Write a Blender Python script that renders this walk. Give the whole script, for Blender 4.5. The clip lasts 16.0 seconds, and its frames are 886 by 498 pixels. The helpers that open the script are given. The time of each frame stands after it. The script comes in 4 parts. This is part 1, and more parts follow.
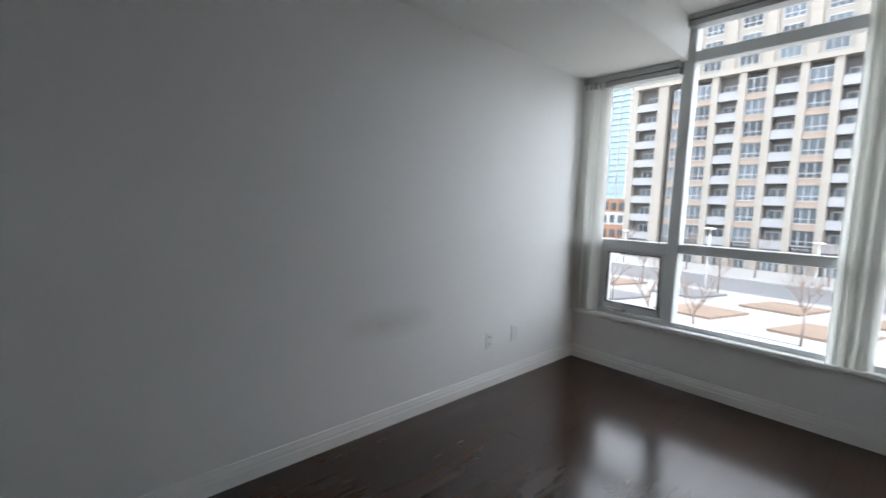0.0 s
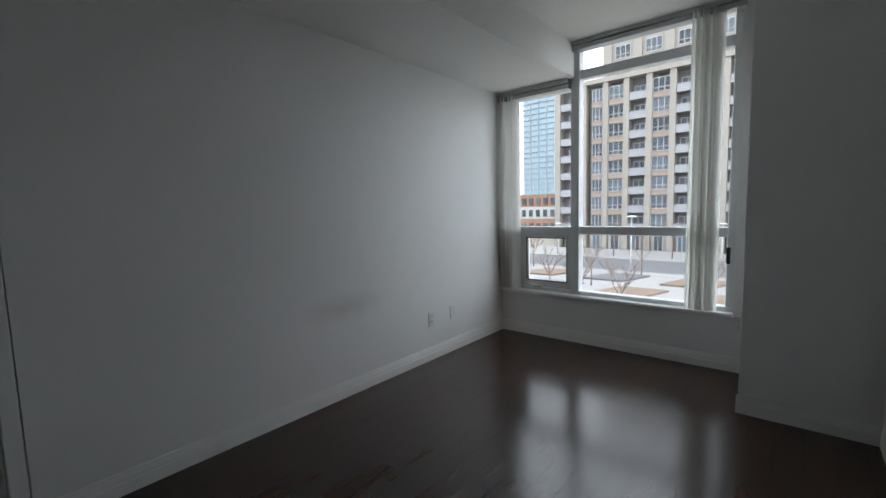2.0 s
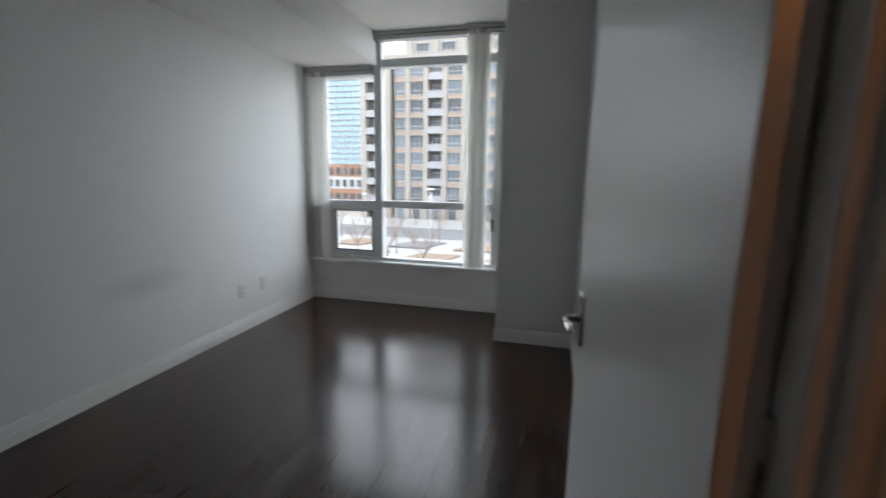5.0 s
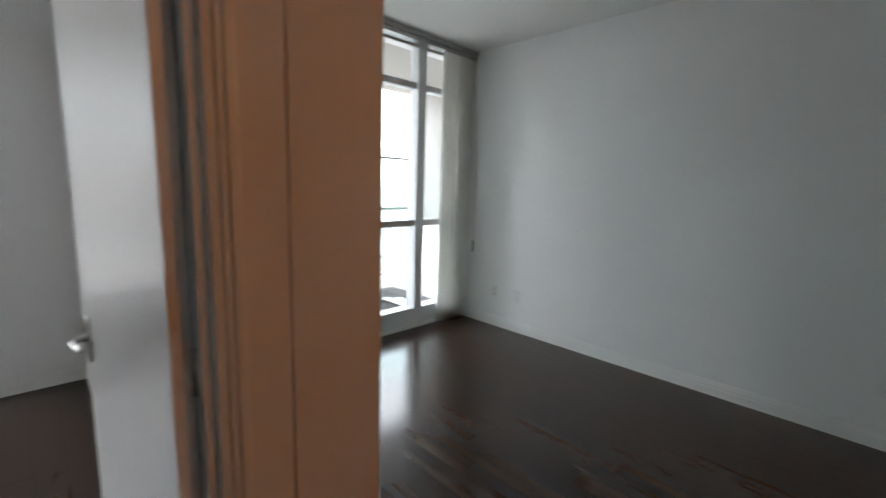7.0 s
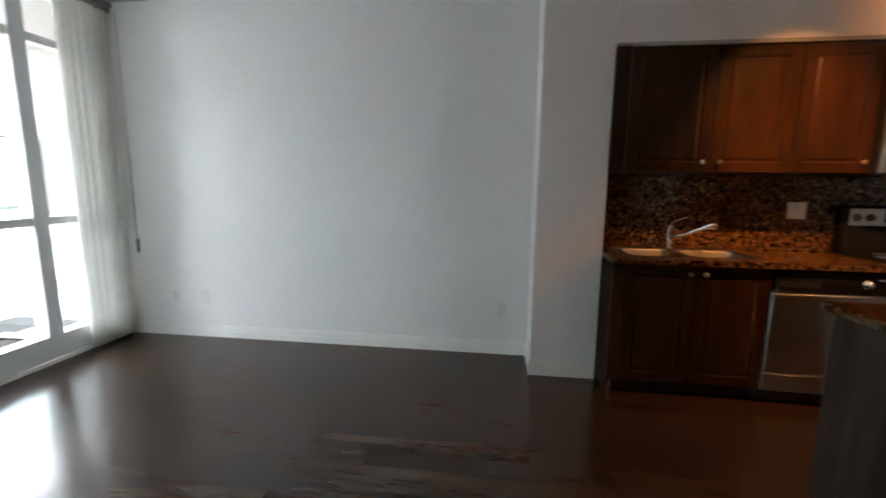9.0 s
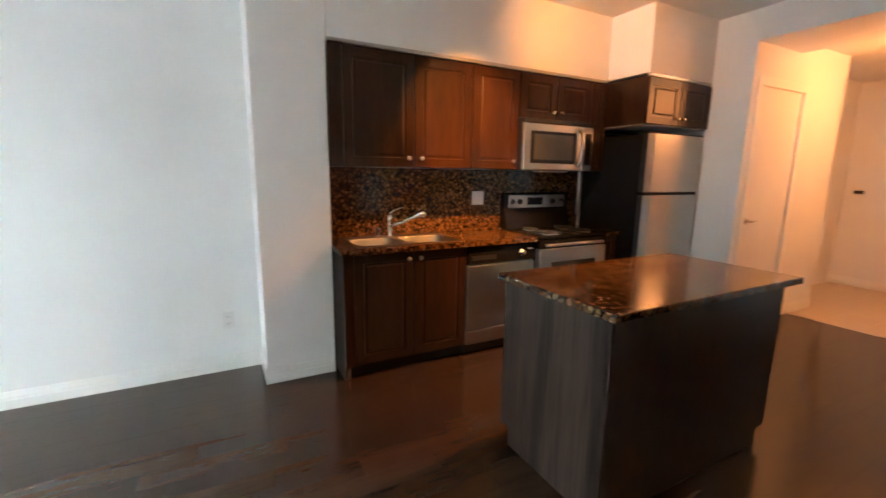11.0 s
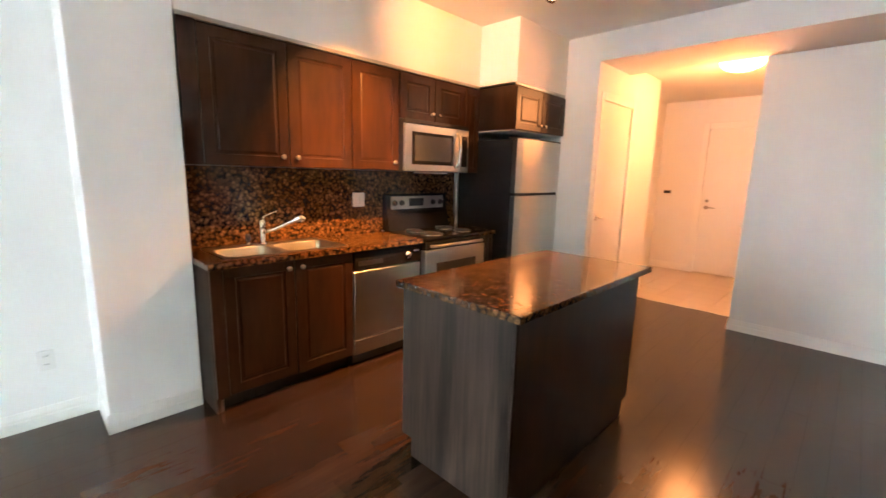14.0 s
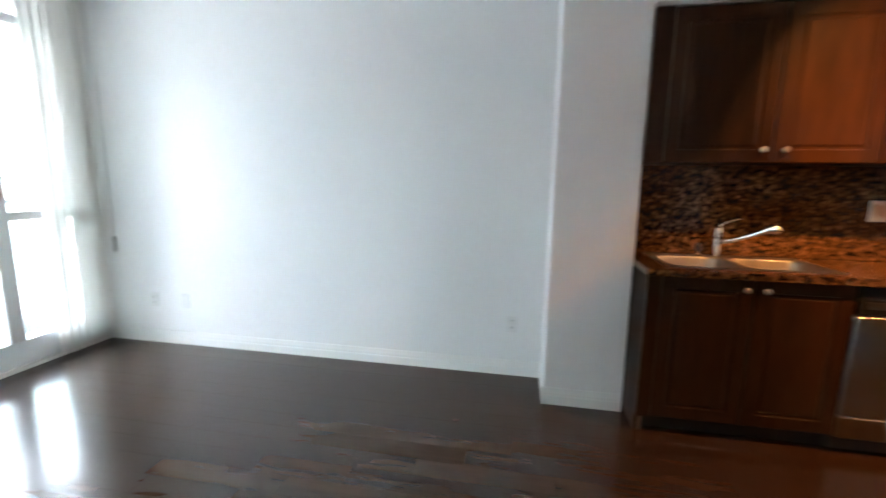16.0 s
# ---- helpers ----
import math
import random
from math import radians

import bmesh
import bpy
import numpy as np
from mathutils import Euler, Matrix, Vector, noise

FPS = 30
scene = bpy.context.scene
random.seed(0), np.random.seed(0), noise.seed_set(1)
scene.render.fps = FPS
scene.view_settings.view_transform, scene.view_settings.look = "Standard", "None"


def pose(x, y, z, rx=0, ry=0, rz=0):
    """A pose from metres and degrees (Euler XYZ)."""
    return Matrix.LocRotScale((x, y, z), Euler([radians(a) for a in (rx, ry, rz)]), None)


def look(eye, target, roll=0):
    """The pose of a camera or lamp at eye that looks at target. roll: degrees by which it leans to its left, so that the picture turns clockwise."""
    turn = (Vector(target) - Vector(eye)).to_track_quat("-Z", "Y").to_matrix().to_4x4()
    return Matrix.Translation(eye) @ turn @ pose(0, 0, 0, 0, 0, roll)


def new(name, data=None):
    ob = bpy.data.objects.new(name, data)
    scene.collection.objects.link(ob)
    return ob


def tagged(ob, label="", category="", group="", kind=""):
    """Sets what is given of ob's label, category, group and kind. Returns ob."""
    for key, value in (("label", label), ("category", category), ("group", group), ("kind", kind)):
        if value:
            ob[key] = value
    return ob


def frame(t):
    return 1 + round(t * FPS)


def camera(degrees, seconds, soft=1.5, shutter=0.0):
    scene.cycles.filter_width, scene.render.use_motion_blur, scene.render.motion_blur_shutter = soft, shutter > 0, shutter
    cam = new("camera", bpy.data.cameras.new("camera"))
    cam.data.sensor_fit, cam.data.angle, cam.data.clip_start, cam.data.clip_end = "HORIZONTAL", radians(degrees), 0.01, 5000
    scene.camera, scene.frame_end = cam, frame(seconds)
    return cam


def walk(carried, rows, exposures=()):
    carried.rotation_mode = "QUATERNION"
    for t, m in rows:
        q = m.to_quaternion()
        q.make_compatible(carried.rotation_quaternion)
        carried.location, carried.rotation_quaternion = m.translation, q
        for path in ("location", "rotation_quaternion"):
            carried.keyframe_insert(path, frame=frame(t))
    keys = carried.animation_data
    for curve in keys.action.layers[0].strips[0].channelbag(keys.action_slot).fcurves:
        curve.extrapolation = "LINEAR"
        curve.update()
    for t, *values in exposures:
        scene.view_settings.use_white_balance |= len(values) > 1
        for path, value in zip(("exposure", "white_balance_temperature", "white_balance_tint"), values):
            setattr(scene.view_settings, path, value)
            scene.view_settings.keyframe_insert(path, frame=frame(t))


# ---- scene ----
cam = camera(92.6, 16.0, shutter=0.5)
PATH = [
    (0, (1.92, -3.3, 1.284), (0.445, -1.966, 1.075), 1.9),
    (0.5, (2.041, -3.445, 1.27), (0.699, -1.973, 1.085), 0.6),
    (1, (2.188, -3.577, 1.278), (0.885, -2.072, 1.088), -0.7),
    (1.5, (2.285, -3.635, 1.259), (0.987, -2.125, 1.065), -1.2),
    (2, (2.286, -3.646, 1.253), (1.006, -2.122, 1.059), -1.5),
    (2.5, (2.291, -3.731, 1.252), (1.045, -2.179, 1.055), -1.5),
    (3, (2.312, -3.751, 1.266), (1.09, -2.181, 1.056), -1.4),
    (5.3, (2.451, -4.095, 1.327), (2.258, -2.137, 0.966), 1.5),
    (5.5, (2.437, -4.194, 1.362), (2.467, -2.231, 0.984), 1.9),
    (6, (2.441, -4.219, 1.351), (2.989, -2.326, 1.01), 1.6),
    (6.5, (2.401, -4.329, 1.394), (3.457, -2.659, 1.082), 1.4),
    (7, (2.428, -4.482, 1.44), (3.824, -3.081, 1.14), 1.8),
    (7.5, (2.506, -4.526, 1.395), (4.127, -3.39, 1.11), 1.3),
    (8, (2.541, -4.491, 1.354), (4.335, -3.652, 1.073), 1.3),
    (8.5, (2.591, -4.518, 1.346), (4.495, -3.983, 1.044), 1.1),
    (9, (2.543, -4.626, 1.365), (4.503, -4.374, 1.058), 0.6),
    (9.5, (2.451, -4.623, 1.379), (4.427, -4.683, 1.075), 0.8),
    (10, (2.556, -4.695, 1.383), (4.501, -5.034, 1.067), 0.9),
    (12.5, (2.657, -4.605, 1.469), (3.942, -6.087, 1.082), 1.4),
    (13, (2.69, -4.583, 1.471), (3.928, -6.107, 1.09), 1.7),
    (13.5, (2.745, -4.596, 1.449), (4.003, -6.108, 1.084), 1.7),
    (14, (2.786, -4.635, 1.433), (4.161, -6.045, 1.084), 1.5),
    (14.5, (2.811, -4.66, 1.428), (4.366, -5.869, 1.08), 1.5),
    (15, (2.889, -4.787, 1.385), (4.696, -5.581, 1.065), 1.3),
    (15.5, (2.868, -4.719, 1.427), (4.834, -4.9, 1.111), 1.3),
    (16, (3.014, -4.712, 1.338), (4.955, -4.353, 1.019), 0.8),
]
EXPO = [(0, 2.13, 6450, 12), (1, 1.53, 6500, 11), (3, 1.7, 6350, 10), (5.5, 2.0, 6500, 11), (6, 2.15, 6500, 11), (7, 3.3, 6650, 13), (8.5, 3.65, 6650, 14), (9.5, 4.6, 6620, 13), (10.2, 5.0, 6600, 12), (12.5, 5.85, 6700, 13), (14.5, 6.0, 6550, 12), (15.0, 5.75, 6350, 12), (15.5, 5.1, 6280, 12), (16, 5.0, 6230, 12)]
walk(cam, [(t, look(eye, target, roll)) for t, eye, target, roll in PATH], EXPO)

# ---- world, sun, exposure ----
world = bpy.data.worlds.new("world")
scene.world = world
world.use_nodes = True
wn, wl = world.node_tree.nodes, world.node_tree.links
sky = wn.new("ShaderNodeTexSky")
sky.sky_type, sky.sun_disc = "NISHITA", False
sky.sun_elevation, sky.sun_rotation = radians(40), radians(100)
cloud = wn.new("ShaderNodeMix")
cloud.data_type = "RGBA"
cloud.inputs["Factor"].default_value = 0.94
cloud.inputs["B"].default_value = (9.3, 10.2, 11.0, 1)
wl.new(sky.outputs["Color"], cloud.inputs["A"])
wl.new(cloud.outputs["Result"], wn["Background"].inputs["Color"])
wn["Background"].inputs["Strength"].default_value = 0.12

sun = new("sun", bpy.data.lights.new("sun", "SUN"))
sun.data.energy, sun.data.angle, sun.data.color = 0.5, radians(30), (1, 0.97, 0.93)
sun.matrix_world = look((0, 0, 0), (-0.75, 0.12, -0.65))

WARM = (1.0, 0.37, 0.085)


# ---- materials ----
def material(name, color, rough=0.5, metal=0.0, var=0.12, scale=6.0, stretch=(1, 1, 1), bump=0.0, bump_scale=80.0, coat=0.0, emit=None, rvar=0.08, per=0.0, half_width=0.4):
    m = bpy.data.materials.new(name)
    m.use_nodes = True
    n, l = m.node_tree.nodes, m.node_tree.links
    p = n["Principled BSDF"]
    co = n.new("ShaderNodeTexCoord")
    mp = n.new("ShaderNodeMapping")
    mp.inputs["Scale"].default_value = stretch
    l.new(co.outputs["Object"], mp.inputs["Vector"])
    big, fine = n.new("ShaderNodeTexNoise"), n.new("ShaderNodeTexNoise")
    big.inputs["Scale"].default_value, big.inputs["Detail"].default_value = scale * 0.25, 3
    fine.inputs["Scale"].default_value, fine.inputs["Detail"].default_value = scale * 1.3, 2
    l.new(mp.outputs[0], big.inputs["Vector"])
    l.new(mp.outputs[0], fine.inputs["Vector"])
    half = n.new("ShaderNodeMath")
    half.operation = "MULTIPLY_ADD"
    half.inputs[1].default_value, half.inputs[2].default_value = 0.4, 0.3
    l.new(fine.outputs["Fac"], half.inputs[0])
    add = n.new("ShaderNodeMath")
    add.operation = "ADD"
    l.new(big.outputs["Fac"], add.inputs[0])
    l.new(half.outputs[0], add.inputs[1])
    src = add.outputs[0]
    if per:
        info = n.new("ShaderNodeObjectInfo")
        geo = n.new("ShaderNodeNewGeometry")
        shift = n.new("ShaderNodeMath")
        shift.operation = "MULTIPLY"
        shift.inputs[1].default_value = 37.0
        l.new(info.outputs["Random"], shift.inputs[0])
        l.new(shift.outputs[0], mp.inputs["Location"])
        mx = n.new("ShaderNodeMath")
        mx.operation = "ADD"
        l.new(info.outputs["Random"], mx.inputs[0])
        l.new(geo.outputs["Random Per Island"], mx.inputs[1])
        fr = n.new("ShaderNodeMath")
        fr.operation = "FRACT"
        l.new(mx.outputs[0], fr.inputs[0])
        ma = n.new("ShaderNodeMath")
        ma.operation = "MULTIPLY_ADD"
        ma.inputs[1].default_value, ma.inputs[2].default_value = per, -per / 2
        l.new(fr.outputs[0], ma.inputs[0])
        a2 = n.new("ShaderNodeMath")
        a2.operation = "ADD"
        l.new(src, a2.inputs[0])
        l.new(ma.outputs[0], a2.inputs[1])
        src = a2.outputs[0]
    ramp = n.new("ShaderNodeMapRange")
    ramp.inputs["From Min"].default_value, ramp.inputs["From Max"].default_value = 1 - half_width, 1 + half_width
    l.new(src, ramp.inputs["Value"])
    mix = n.new("ShaderNodeMix")
    mix.data_type = "RGBA"
    mix.inputs["A"].default_value = (*[max(0, c * (1 - var)) for c in color], 1)
    mix.inputs["B"].default_value = (*[min(1, c * (1 + var)) for c in color], 1)
    l.new(ramp.outputs[0], mix.inputs["Factor"])
    l.new(mix.outputs["Result"], p.inputs["Base Color"])
    rr = n.new("ShaderNodeMapRange")
    rr.inputs["To Min"].default_value, rr.inputs["To Max"].default_value = max(0.02, rough - rvar), min(1, rough + rvar)
    l.new(big.outputs["Fac"], rr.inputs["Value"])
    l.new(rr.outputs[0], p.inputs["Roughness"])
    p.inputs["Metallic"].default_value = metal
    p.inputs["Coat Weight"].default_value = coat
    p.inputs["Coat Roughness"].default_value = 0.12
    if bump:
        bn = n.new("ShaderNodeTexNoise")
        bn.inputs["Scale"].default_value, bn.inputs["Detail"].default_value = bump_scale, 4
        l.new(mp.outputs[0], bn.inputs["Vector"])
        b = n.new("ShaderNodeBump")
        b.inputs["Strength"].default_value, b.inputs["Distance"].default_value = bump, 0.004
        l.new(bn.outputs["Fac"], b.inputs["Height"])
        l.new(b.outputs[0], p.inputs["Normal"])
    if emit:
        p.inputs["Emission Color"].default_value = (*emit[:3], 1)
        p.inputs["Emission Strength"].default_value = emit[3]
    return m


def glass_material(name, tint=(1, 1, 1)):
    m = bpy.data.materials.new(name)
    m.use_nodes = True
    n, l = m.node_tree.nodes, m.node_tree.links
    n.remove(n["Principled BSDF"])
    tr, gl, mix = n.new("ShaderNodeBsdfTransparent"), n.new("ShaderNodeBsdfGlossy"), n.new("ShaderNodeMixShader")
    tr.inputs["Color"].default_value = (*tint, 1)
    gl.inputs["Roughness"].default_value = 0.01
    mix.inputs["Fac"].default_value = 0.04
    l.new(tr.outputs[0], mix.inputs[1])
    l.new(gl.outputs[0], mix.inputs[2])
    l.new(mix.outputs[0], n["Material Output"].inputs["Surface"])
    return m


def granite_material():
    m = bpy.data.materials.new("granite")
    m.use_nodes = True
    n, l = m.node_tree.nodes, m.node_tree.links
    p = n["Principled BSDF"]
    co = n.new("ShaderNodeTexCoord")
    v1, v2, no = n.new("ShaderNodeTexVoronoi"), n.new("ShaderNodeTexVoronoi"), n.new("ShaderNodeTexNoise")
    v1.inputs["Scale"].default_value, v2.inputs["Scale"].default_value = 42, 120
    no.inputs["Scale"].default_value, no.inputs["Detail"].default_value = 9, 6
    warp = n.new("ShaderNodeMixRGB")
    warp.inputs["Fac"].default_value = 0.03
    l.new(co.outputs["Object"], warp.inputs["Color1"])
    l.new(no.outputs["Color"], warp.inputs["Color2"])
    for v in (v1, v2):
        l.new(warp.outputs[0], v.inputs["Vector"])
    l.new(co.outputs["Object"], no.inputs["Vector"])
    rim = n.new("ShaderNodeValToRGB")
    e = rim.color_ramp.elements
    e[0].position, e[0].color = 0.38, (0.150, 0.080, 0.034, 1)
    e[1].position, e[1].color = 0.76, (0.017, 0.011, 0.008, 1)
    k = e.new(0.58)
    k.color = (0.078, 0.040, 0.018, 1)
    l.new(v1.outputs["Distance"], rim.inputs[0])
    sep2 = n.new("ShaderNodeSeparateColor")
    l.new(v2.outputs["Color"], sep2.inputs[0])
    lift = n.new("ShaderNodeMapRange")
    lift.inputs["To Min"].default_value, lift.inputs["To Max"].default_value = 0.6, 1.35
    l.new(sep2.outputs[1], lift.inputs["Value"])
    sep3 = n.new("ShaderNodeSeparateColor")
    l.new(v1.outputs["Color"], sep3.inputs[0])
    lift2 = n.new("ShaderNodeMapRange")
    lift2.inputs["To Min"].default_value, lift2.inputs["To Max"].default_value = 0.5, 1.3
    l.new(sep3.outputs[0], lift2.inputs["Value"])
    both = n.new("ShaderNodeMath")
    both.operation = "MULTIPLY"
    l.new(lift.outputs[0], both.inputs[0])
    l.new(lift2.outputs[0], both.inputs[1])
    mul = n.new("ShaderNodeMix")
    mul.data_type, mul.blend_type = "RGBA", "MULTIPLY"
    mul.inputs["Factor"].default_value = 1.0
    l.new(rim.outputs[0], mul.inputs["A"])
    l.new(both.outputs[0], mul.inputs["B"])
    l.new(mul.outputs["Result"], p.inputs["Base Color"])
    p.inputs["Roughness"].default_value = 0.12
    return m


WALL = material("wall_paint", (0.80, 0.80, 0.79), 0.78, var=0.03, scale=3, bump=0.025, bump_scale=160)
WALLB = material("bedroom_wall_paint", (0.80, 0.80, 0.79), 0.55, var=0.03, scale=3, bump=0.025, bump_scale=160)


def add_scuff(m, at, size):
    """A soft grey rubbed patch on the paint round a place of the wall."""
    n, l = m.node_tree.nodes, m.node_tree.links
    p = n["Principled BSDF"]
    src = p.inputs["Base Color"].links[0].from_socket
    co, mp, gr, no, mul = n.new("ShaderNodeTexCoord"), n.new("ShaderNodeMapping"), n.new("ShaderNodeTexGradient"), n.new("ShaderNodeTexNoise"), n.new("ShaderNodeMath")
    mp.vector_type = "TEXTURE"
    mp.inputs["Location"].default_value, mp.inputs["Scale"].default_value = at, size
    gr.gradient_type = "SPHERICAL"
    no.inputs["Scale"].default_value = 7
    mul.operation = "MULTIPLY"
    l.new(co.outputs["Object"], mp.inputs["Vector"])
    l.new(mp.outputs[0], gr.inputs["Vector"])
    l.new(co.outputs["Object"], no.inputs["Vector"])
    l.new(gr.outputs["Fac"], mul.inputs[0])
    l.new(no.outputs["Fac"], mul.inputs[1])
    mix = n.new("ShaderNodeMix")
    mix.data_type = "RGBA"
    mix.inputs["B"].default_value = (0.52, 0.50, 0.48, 1)
    l.new(mul.outputs[0], mix.inputs["Factor"])
    l.new(src, mix.inputs["A"])
    l.new(mix.outputs["Result"], p.inputs["Base Color"])


add_scuff(WALLB, (0, -1.95, 0.61), (0.5, 0.36, 0.11))
CEIL = material("ceiling_paint", (0.82, 0.82, 0.80), 0.8, var=0.03, scale=4, bump=0.08, bump_scale=220)
TRIM = material("trim_paint", (0.82, 0.82, 0.80), 0.35, var=0.03, scale=5, bump=0.02)
DOORW = material("door_paint", (0.80, 0.80, 0.78), 0.30, var=0.02, scale=3, bump=0.015, rvar=0.02)
FRAME = material("window_frame_vinyl", (0.72, 0.74, 0.75), 0.4, var=0.03, scale=5)
GASKET = material("dark_gasket", (0.02, 0.022, 0.025), 0.5)
GLASS = glass_material("glass")
GLASS_T = glass_material("glass_tinted", (0.84, 0.92, 0.91))
BLIND = material("blind_fabric", (0.84, 0.84, 0.82), 0.7, var=0.06, scale=12, stretch=(8, 8, 0.4), bump=0.1)
bn_, bl_ = BLIND.node_tree.nodes, BLIND.node_tree.links
thin, both = bn_.new("ShaderNodeBsdfTranslucent"), bn_.new("ShaderNodeMixShader")
thin.inputs["Color"].default_value = (0.93, 0.93, 0.91, 1)
both.inputs["Fac"].default_value = 0.66
bl_.new(bn_["Principled BSDF"].outputs[0], both.inputs[1])
bl_.new(thin.outputs[0], both.inputs[2])
bl_.new(both.outputs[0], bn_["Material Output"].inputs["Surface"])
VALANCE = material("valance_aluminium", (0.42, 0.43, 0.43), 0.35, 0.6)
PLANK = material("dark_wood_plank", (0.037, 0.0205, 0.0130), 0.20, var=0.6, scale=9.0, stretch=(5, 0.6, 1), rvar=0.005, per=0.36, half_width=0.5)
PLANK.node_tree.nodes["Principled BSDF"].inputs["Specular IOR Level"].default_value = 0.48
JOINT = material("floor_underlay", (0.008, 0.005, 0.004), 0.8)
TILE = material("hall_tile", (0.55, 0.47, 0.38), 0.35, var=0.06, scale=8, per=0.2)
GROUT = material("grout", (0.48, 0.41, 0.33), 0.9)
CAB = material("espresso_wood", (0.028, 0.0112, 0.0047), 0.30, var=0.6, scale=7, stretch=(3.0, 3.0, 0.6), rvar=0.03, half_width=0.2)
CAB.node_tree.nodes["Principled BSDF"].inputs["Specular IOR Level"].default_value = 0.32
CABSIDE = material("espresso_laminate", (0.028, 0.0175, 0.0120), 0.55, var=0.7, scale=9, stretch=(5, 5, 0.35), rvar=0.02, half_width=0.2)
CABSIDE.node_tree.nodes["Principled BSDF"].inputs["Specular IOR Level"].default_value = 0.2
KICK = material("toe_kick_black", (0.012, 0.011, 0.011), 0.5)
GRANITE = granite_material()
STEEL = material("brushed_steel", (0.47, 0.46, 0.445), 0.30, 1.0, var=0.06, scale=5, stretch=(1, 1, 6), rvar=0.008)
CHROME = material("chrome", (0.75, 0.75, 0.75), 0.12, 1.0, var=0.03)
NICKEL = material("satin_nickel", (0.62, 0.60, 0.57), 0.28, 1.0, var=0.04)
BLACK = material("black_enamel", (0.010, 0.010, 0.011), 0.18, var=0.2)
BLACK.node_tree.nodes["Principled BSDF"].inputs["Specular IOR Level"].default_value = 0.2
BLACKM = material("black_plastic", (0.014, 0.014, 0.015), 0.45, var=0.2)
DARKGLASS = material("dark_oven_glass", (0.03, 0.032, 0.035), 0.06, var=0.1)
MWGLASS = material("microwave_window", (0.055, 0.058, 0.055), 0.2, var=0.1)
PLATE = material("white_plastic", (0.74, 0.74, 0.72), 0.4, var=0.03)
SLOT = material("socket_slot", (0.05, 0.05, 0.05), 0.6)
LAMPGLASS = material("lamp_glass", (0.9, 0.85, 0.75), 0.3, emit=(1.0, 0.60, 0.25, 0.25))
BEIGE = material("precast_beige", (0.27, 0.245, 0.215), 0.8, var=0.12, scale=0.4)
PEACH = material("peach_spandrel", (0.28, 0.22, 0.18), 0.8, var=0.12, scale=0.6)
BGLASS = material("far_window_glass", (0.07, 0.085, 0.10), 0.3, var=0.45, scale=0.5, per=1.0)
BGLASS.node_tree.nodes["Principled BSDF"].inputs["Specular IOR Level"].default_value = 0.25
WHITEF = material("far_window_frame", (0.42, 0.42, 0.42), 0.5)
BALC = material("balcony_front", (0.25, 0.25, 0.26), 0.5, var=0.08, scale=1)
# darker than the precast: the shade of the recesses is put into the colour
RECESS_SHADE = material("recess_shade", (0.12, 0.115, 0.11), 0.8, var=0.1, scale=1)
BLUEGLASS = material("tower_glass", (0.22, 0.33, 0.40), 0.15, var=0.2, scale=0.15, per=0.4)
BRICK = material("far_brick", (0.36, 0.19, 0.12), 0.85, var=0.15, scale=2)
ASPHALT = material("asphalt", (0.11, 0.11, 0.115), 0.9, var=0.15, scale=0.5)
PAVE = material("pale_paving", (0.25, 0.245, 0.24), 0.85, var=0.1, scale=0.6)
BED = material("mulch_bed", (0.17, 0.12, 0.09), 0.95, var=0.25, scale=1.5)
GRASS = material("dormant_ground", (0.27, 0.24, 0.20), 0.95, var=0.2, scale=0.3)
BARK = material("bare_branch", (0.17, 0.13, 0.11), 0.9)
CARW = material("car_white", (0.75, 0.75, 0.76), 0.25)
CONC = material("concrete", (0.34, 0.335, 0.32), 0.8, var=0.1, scale=2, bump=0.1)
RAILM = material("rail_metal", (0.55, 0.56, 0.57), 0.4, 0.3)


# ---- mesh helpers ----
def box(bm, x0, x1, y0, y1, z0, z1, bev=0.0, seg=1):
    vs = [bm.verts.new(v) for v in ((x0, y0, z0), (x1, y0, z0), (x1, y1, z0), (x0, y1, z0), (x0, y0, z1), (x1, y0, z1), (x1, y1, z1), (x0, y1, z1))]
    fs = [bm.faces.new([vs[i] for i in f]) for f in ((3, 2, 1, 0), (4, 5, 6, 7), (0, 1, 5, 4), (1, 2, 6, 5), (2, 3, 7, 6), (3, 0, 4, 7))]
    if bev:
        es = {e for f in fs for e in f.edges}
        bmesh.ops.bevel(bm, geom=list(es), offset=bev, segments=seg, affect="EDGES", profile=0.5)
    return bm


def tube(bm, pts, r, sides=10, caps=True):
    """A round bar along points; r is one radius or one for each point."""
    rs = r if isinstance(r, (list, tuple)) else [r] * len(pts)
    rings, pts = [], [Vector(p) for p in pts]
    up = None
    for i, p in enumerate(pts):
        d = (pts[min(i + 1, len(pts) - 1)] - pts[max(i - 1, 0)]).normalized()
        if up is None:
            up = d.orthogonal().normalized()
        up = (up - d * up.dot(d)).normalized()
        s = d.cross(up)
        rings.append([bm.verts.new(p + (up * math.cos(a) + s * math.sin(a)) * rs[i]) for a in (2 * math.pi * k / sides for k in range(sides))])
    for a, b in zip(rings, rings[1:]):
        for k in range(sides):
            f = bm.faces.new((a[k], a[(k + 1) % sides], b[(k + 1) % sides], b[k]))
            f.smooth = sides > 5
    if caps:
        bm.faces.new(rings[0][::-1])
        bm.faces.new(rings[-1])
    return bm


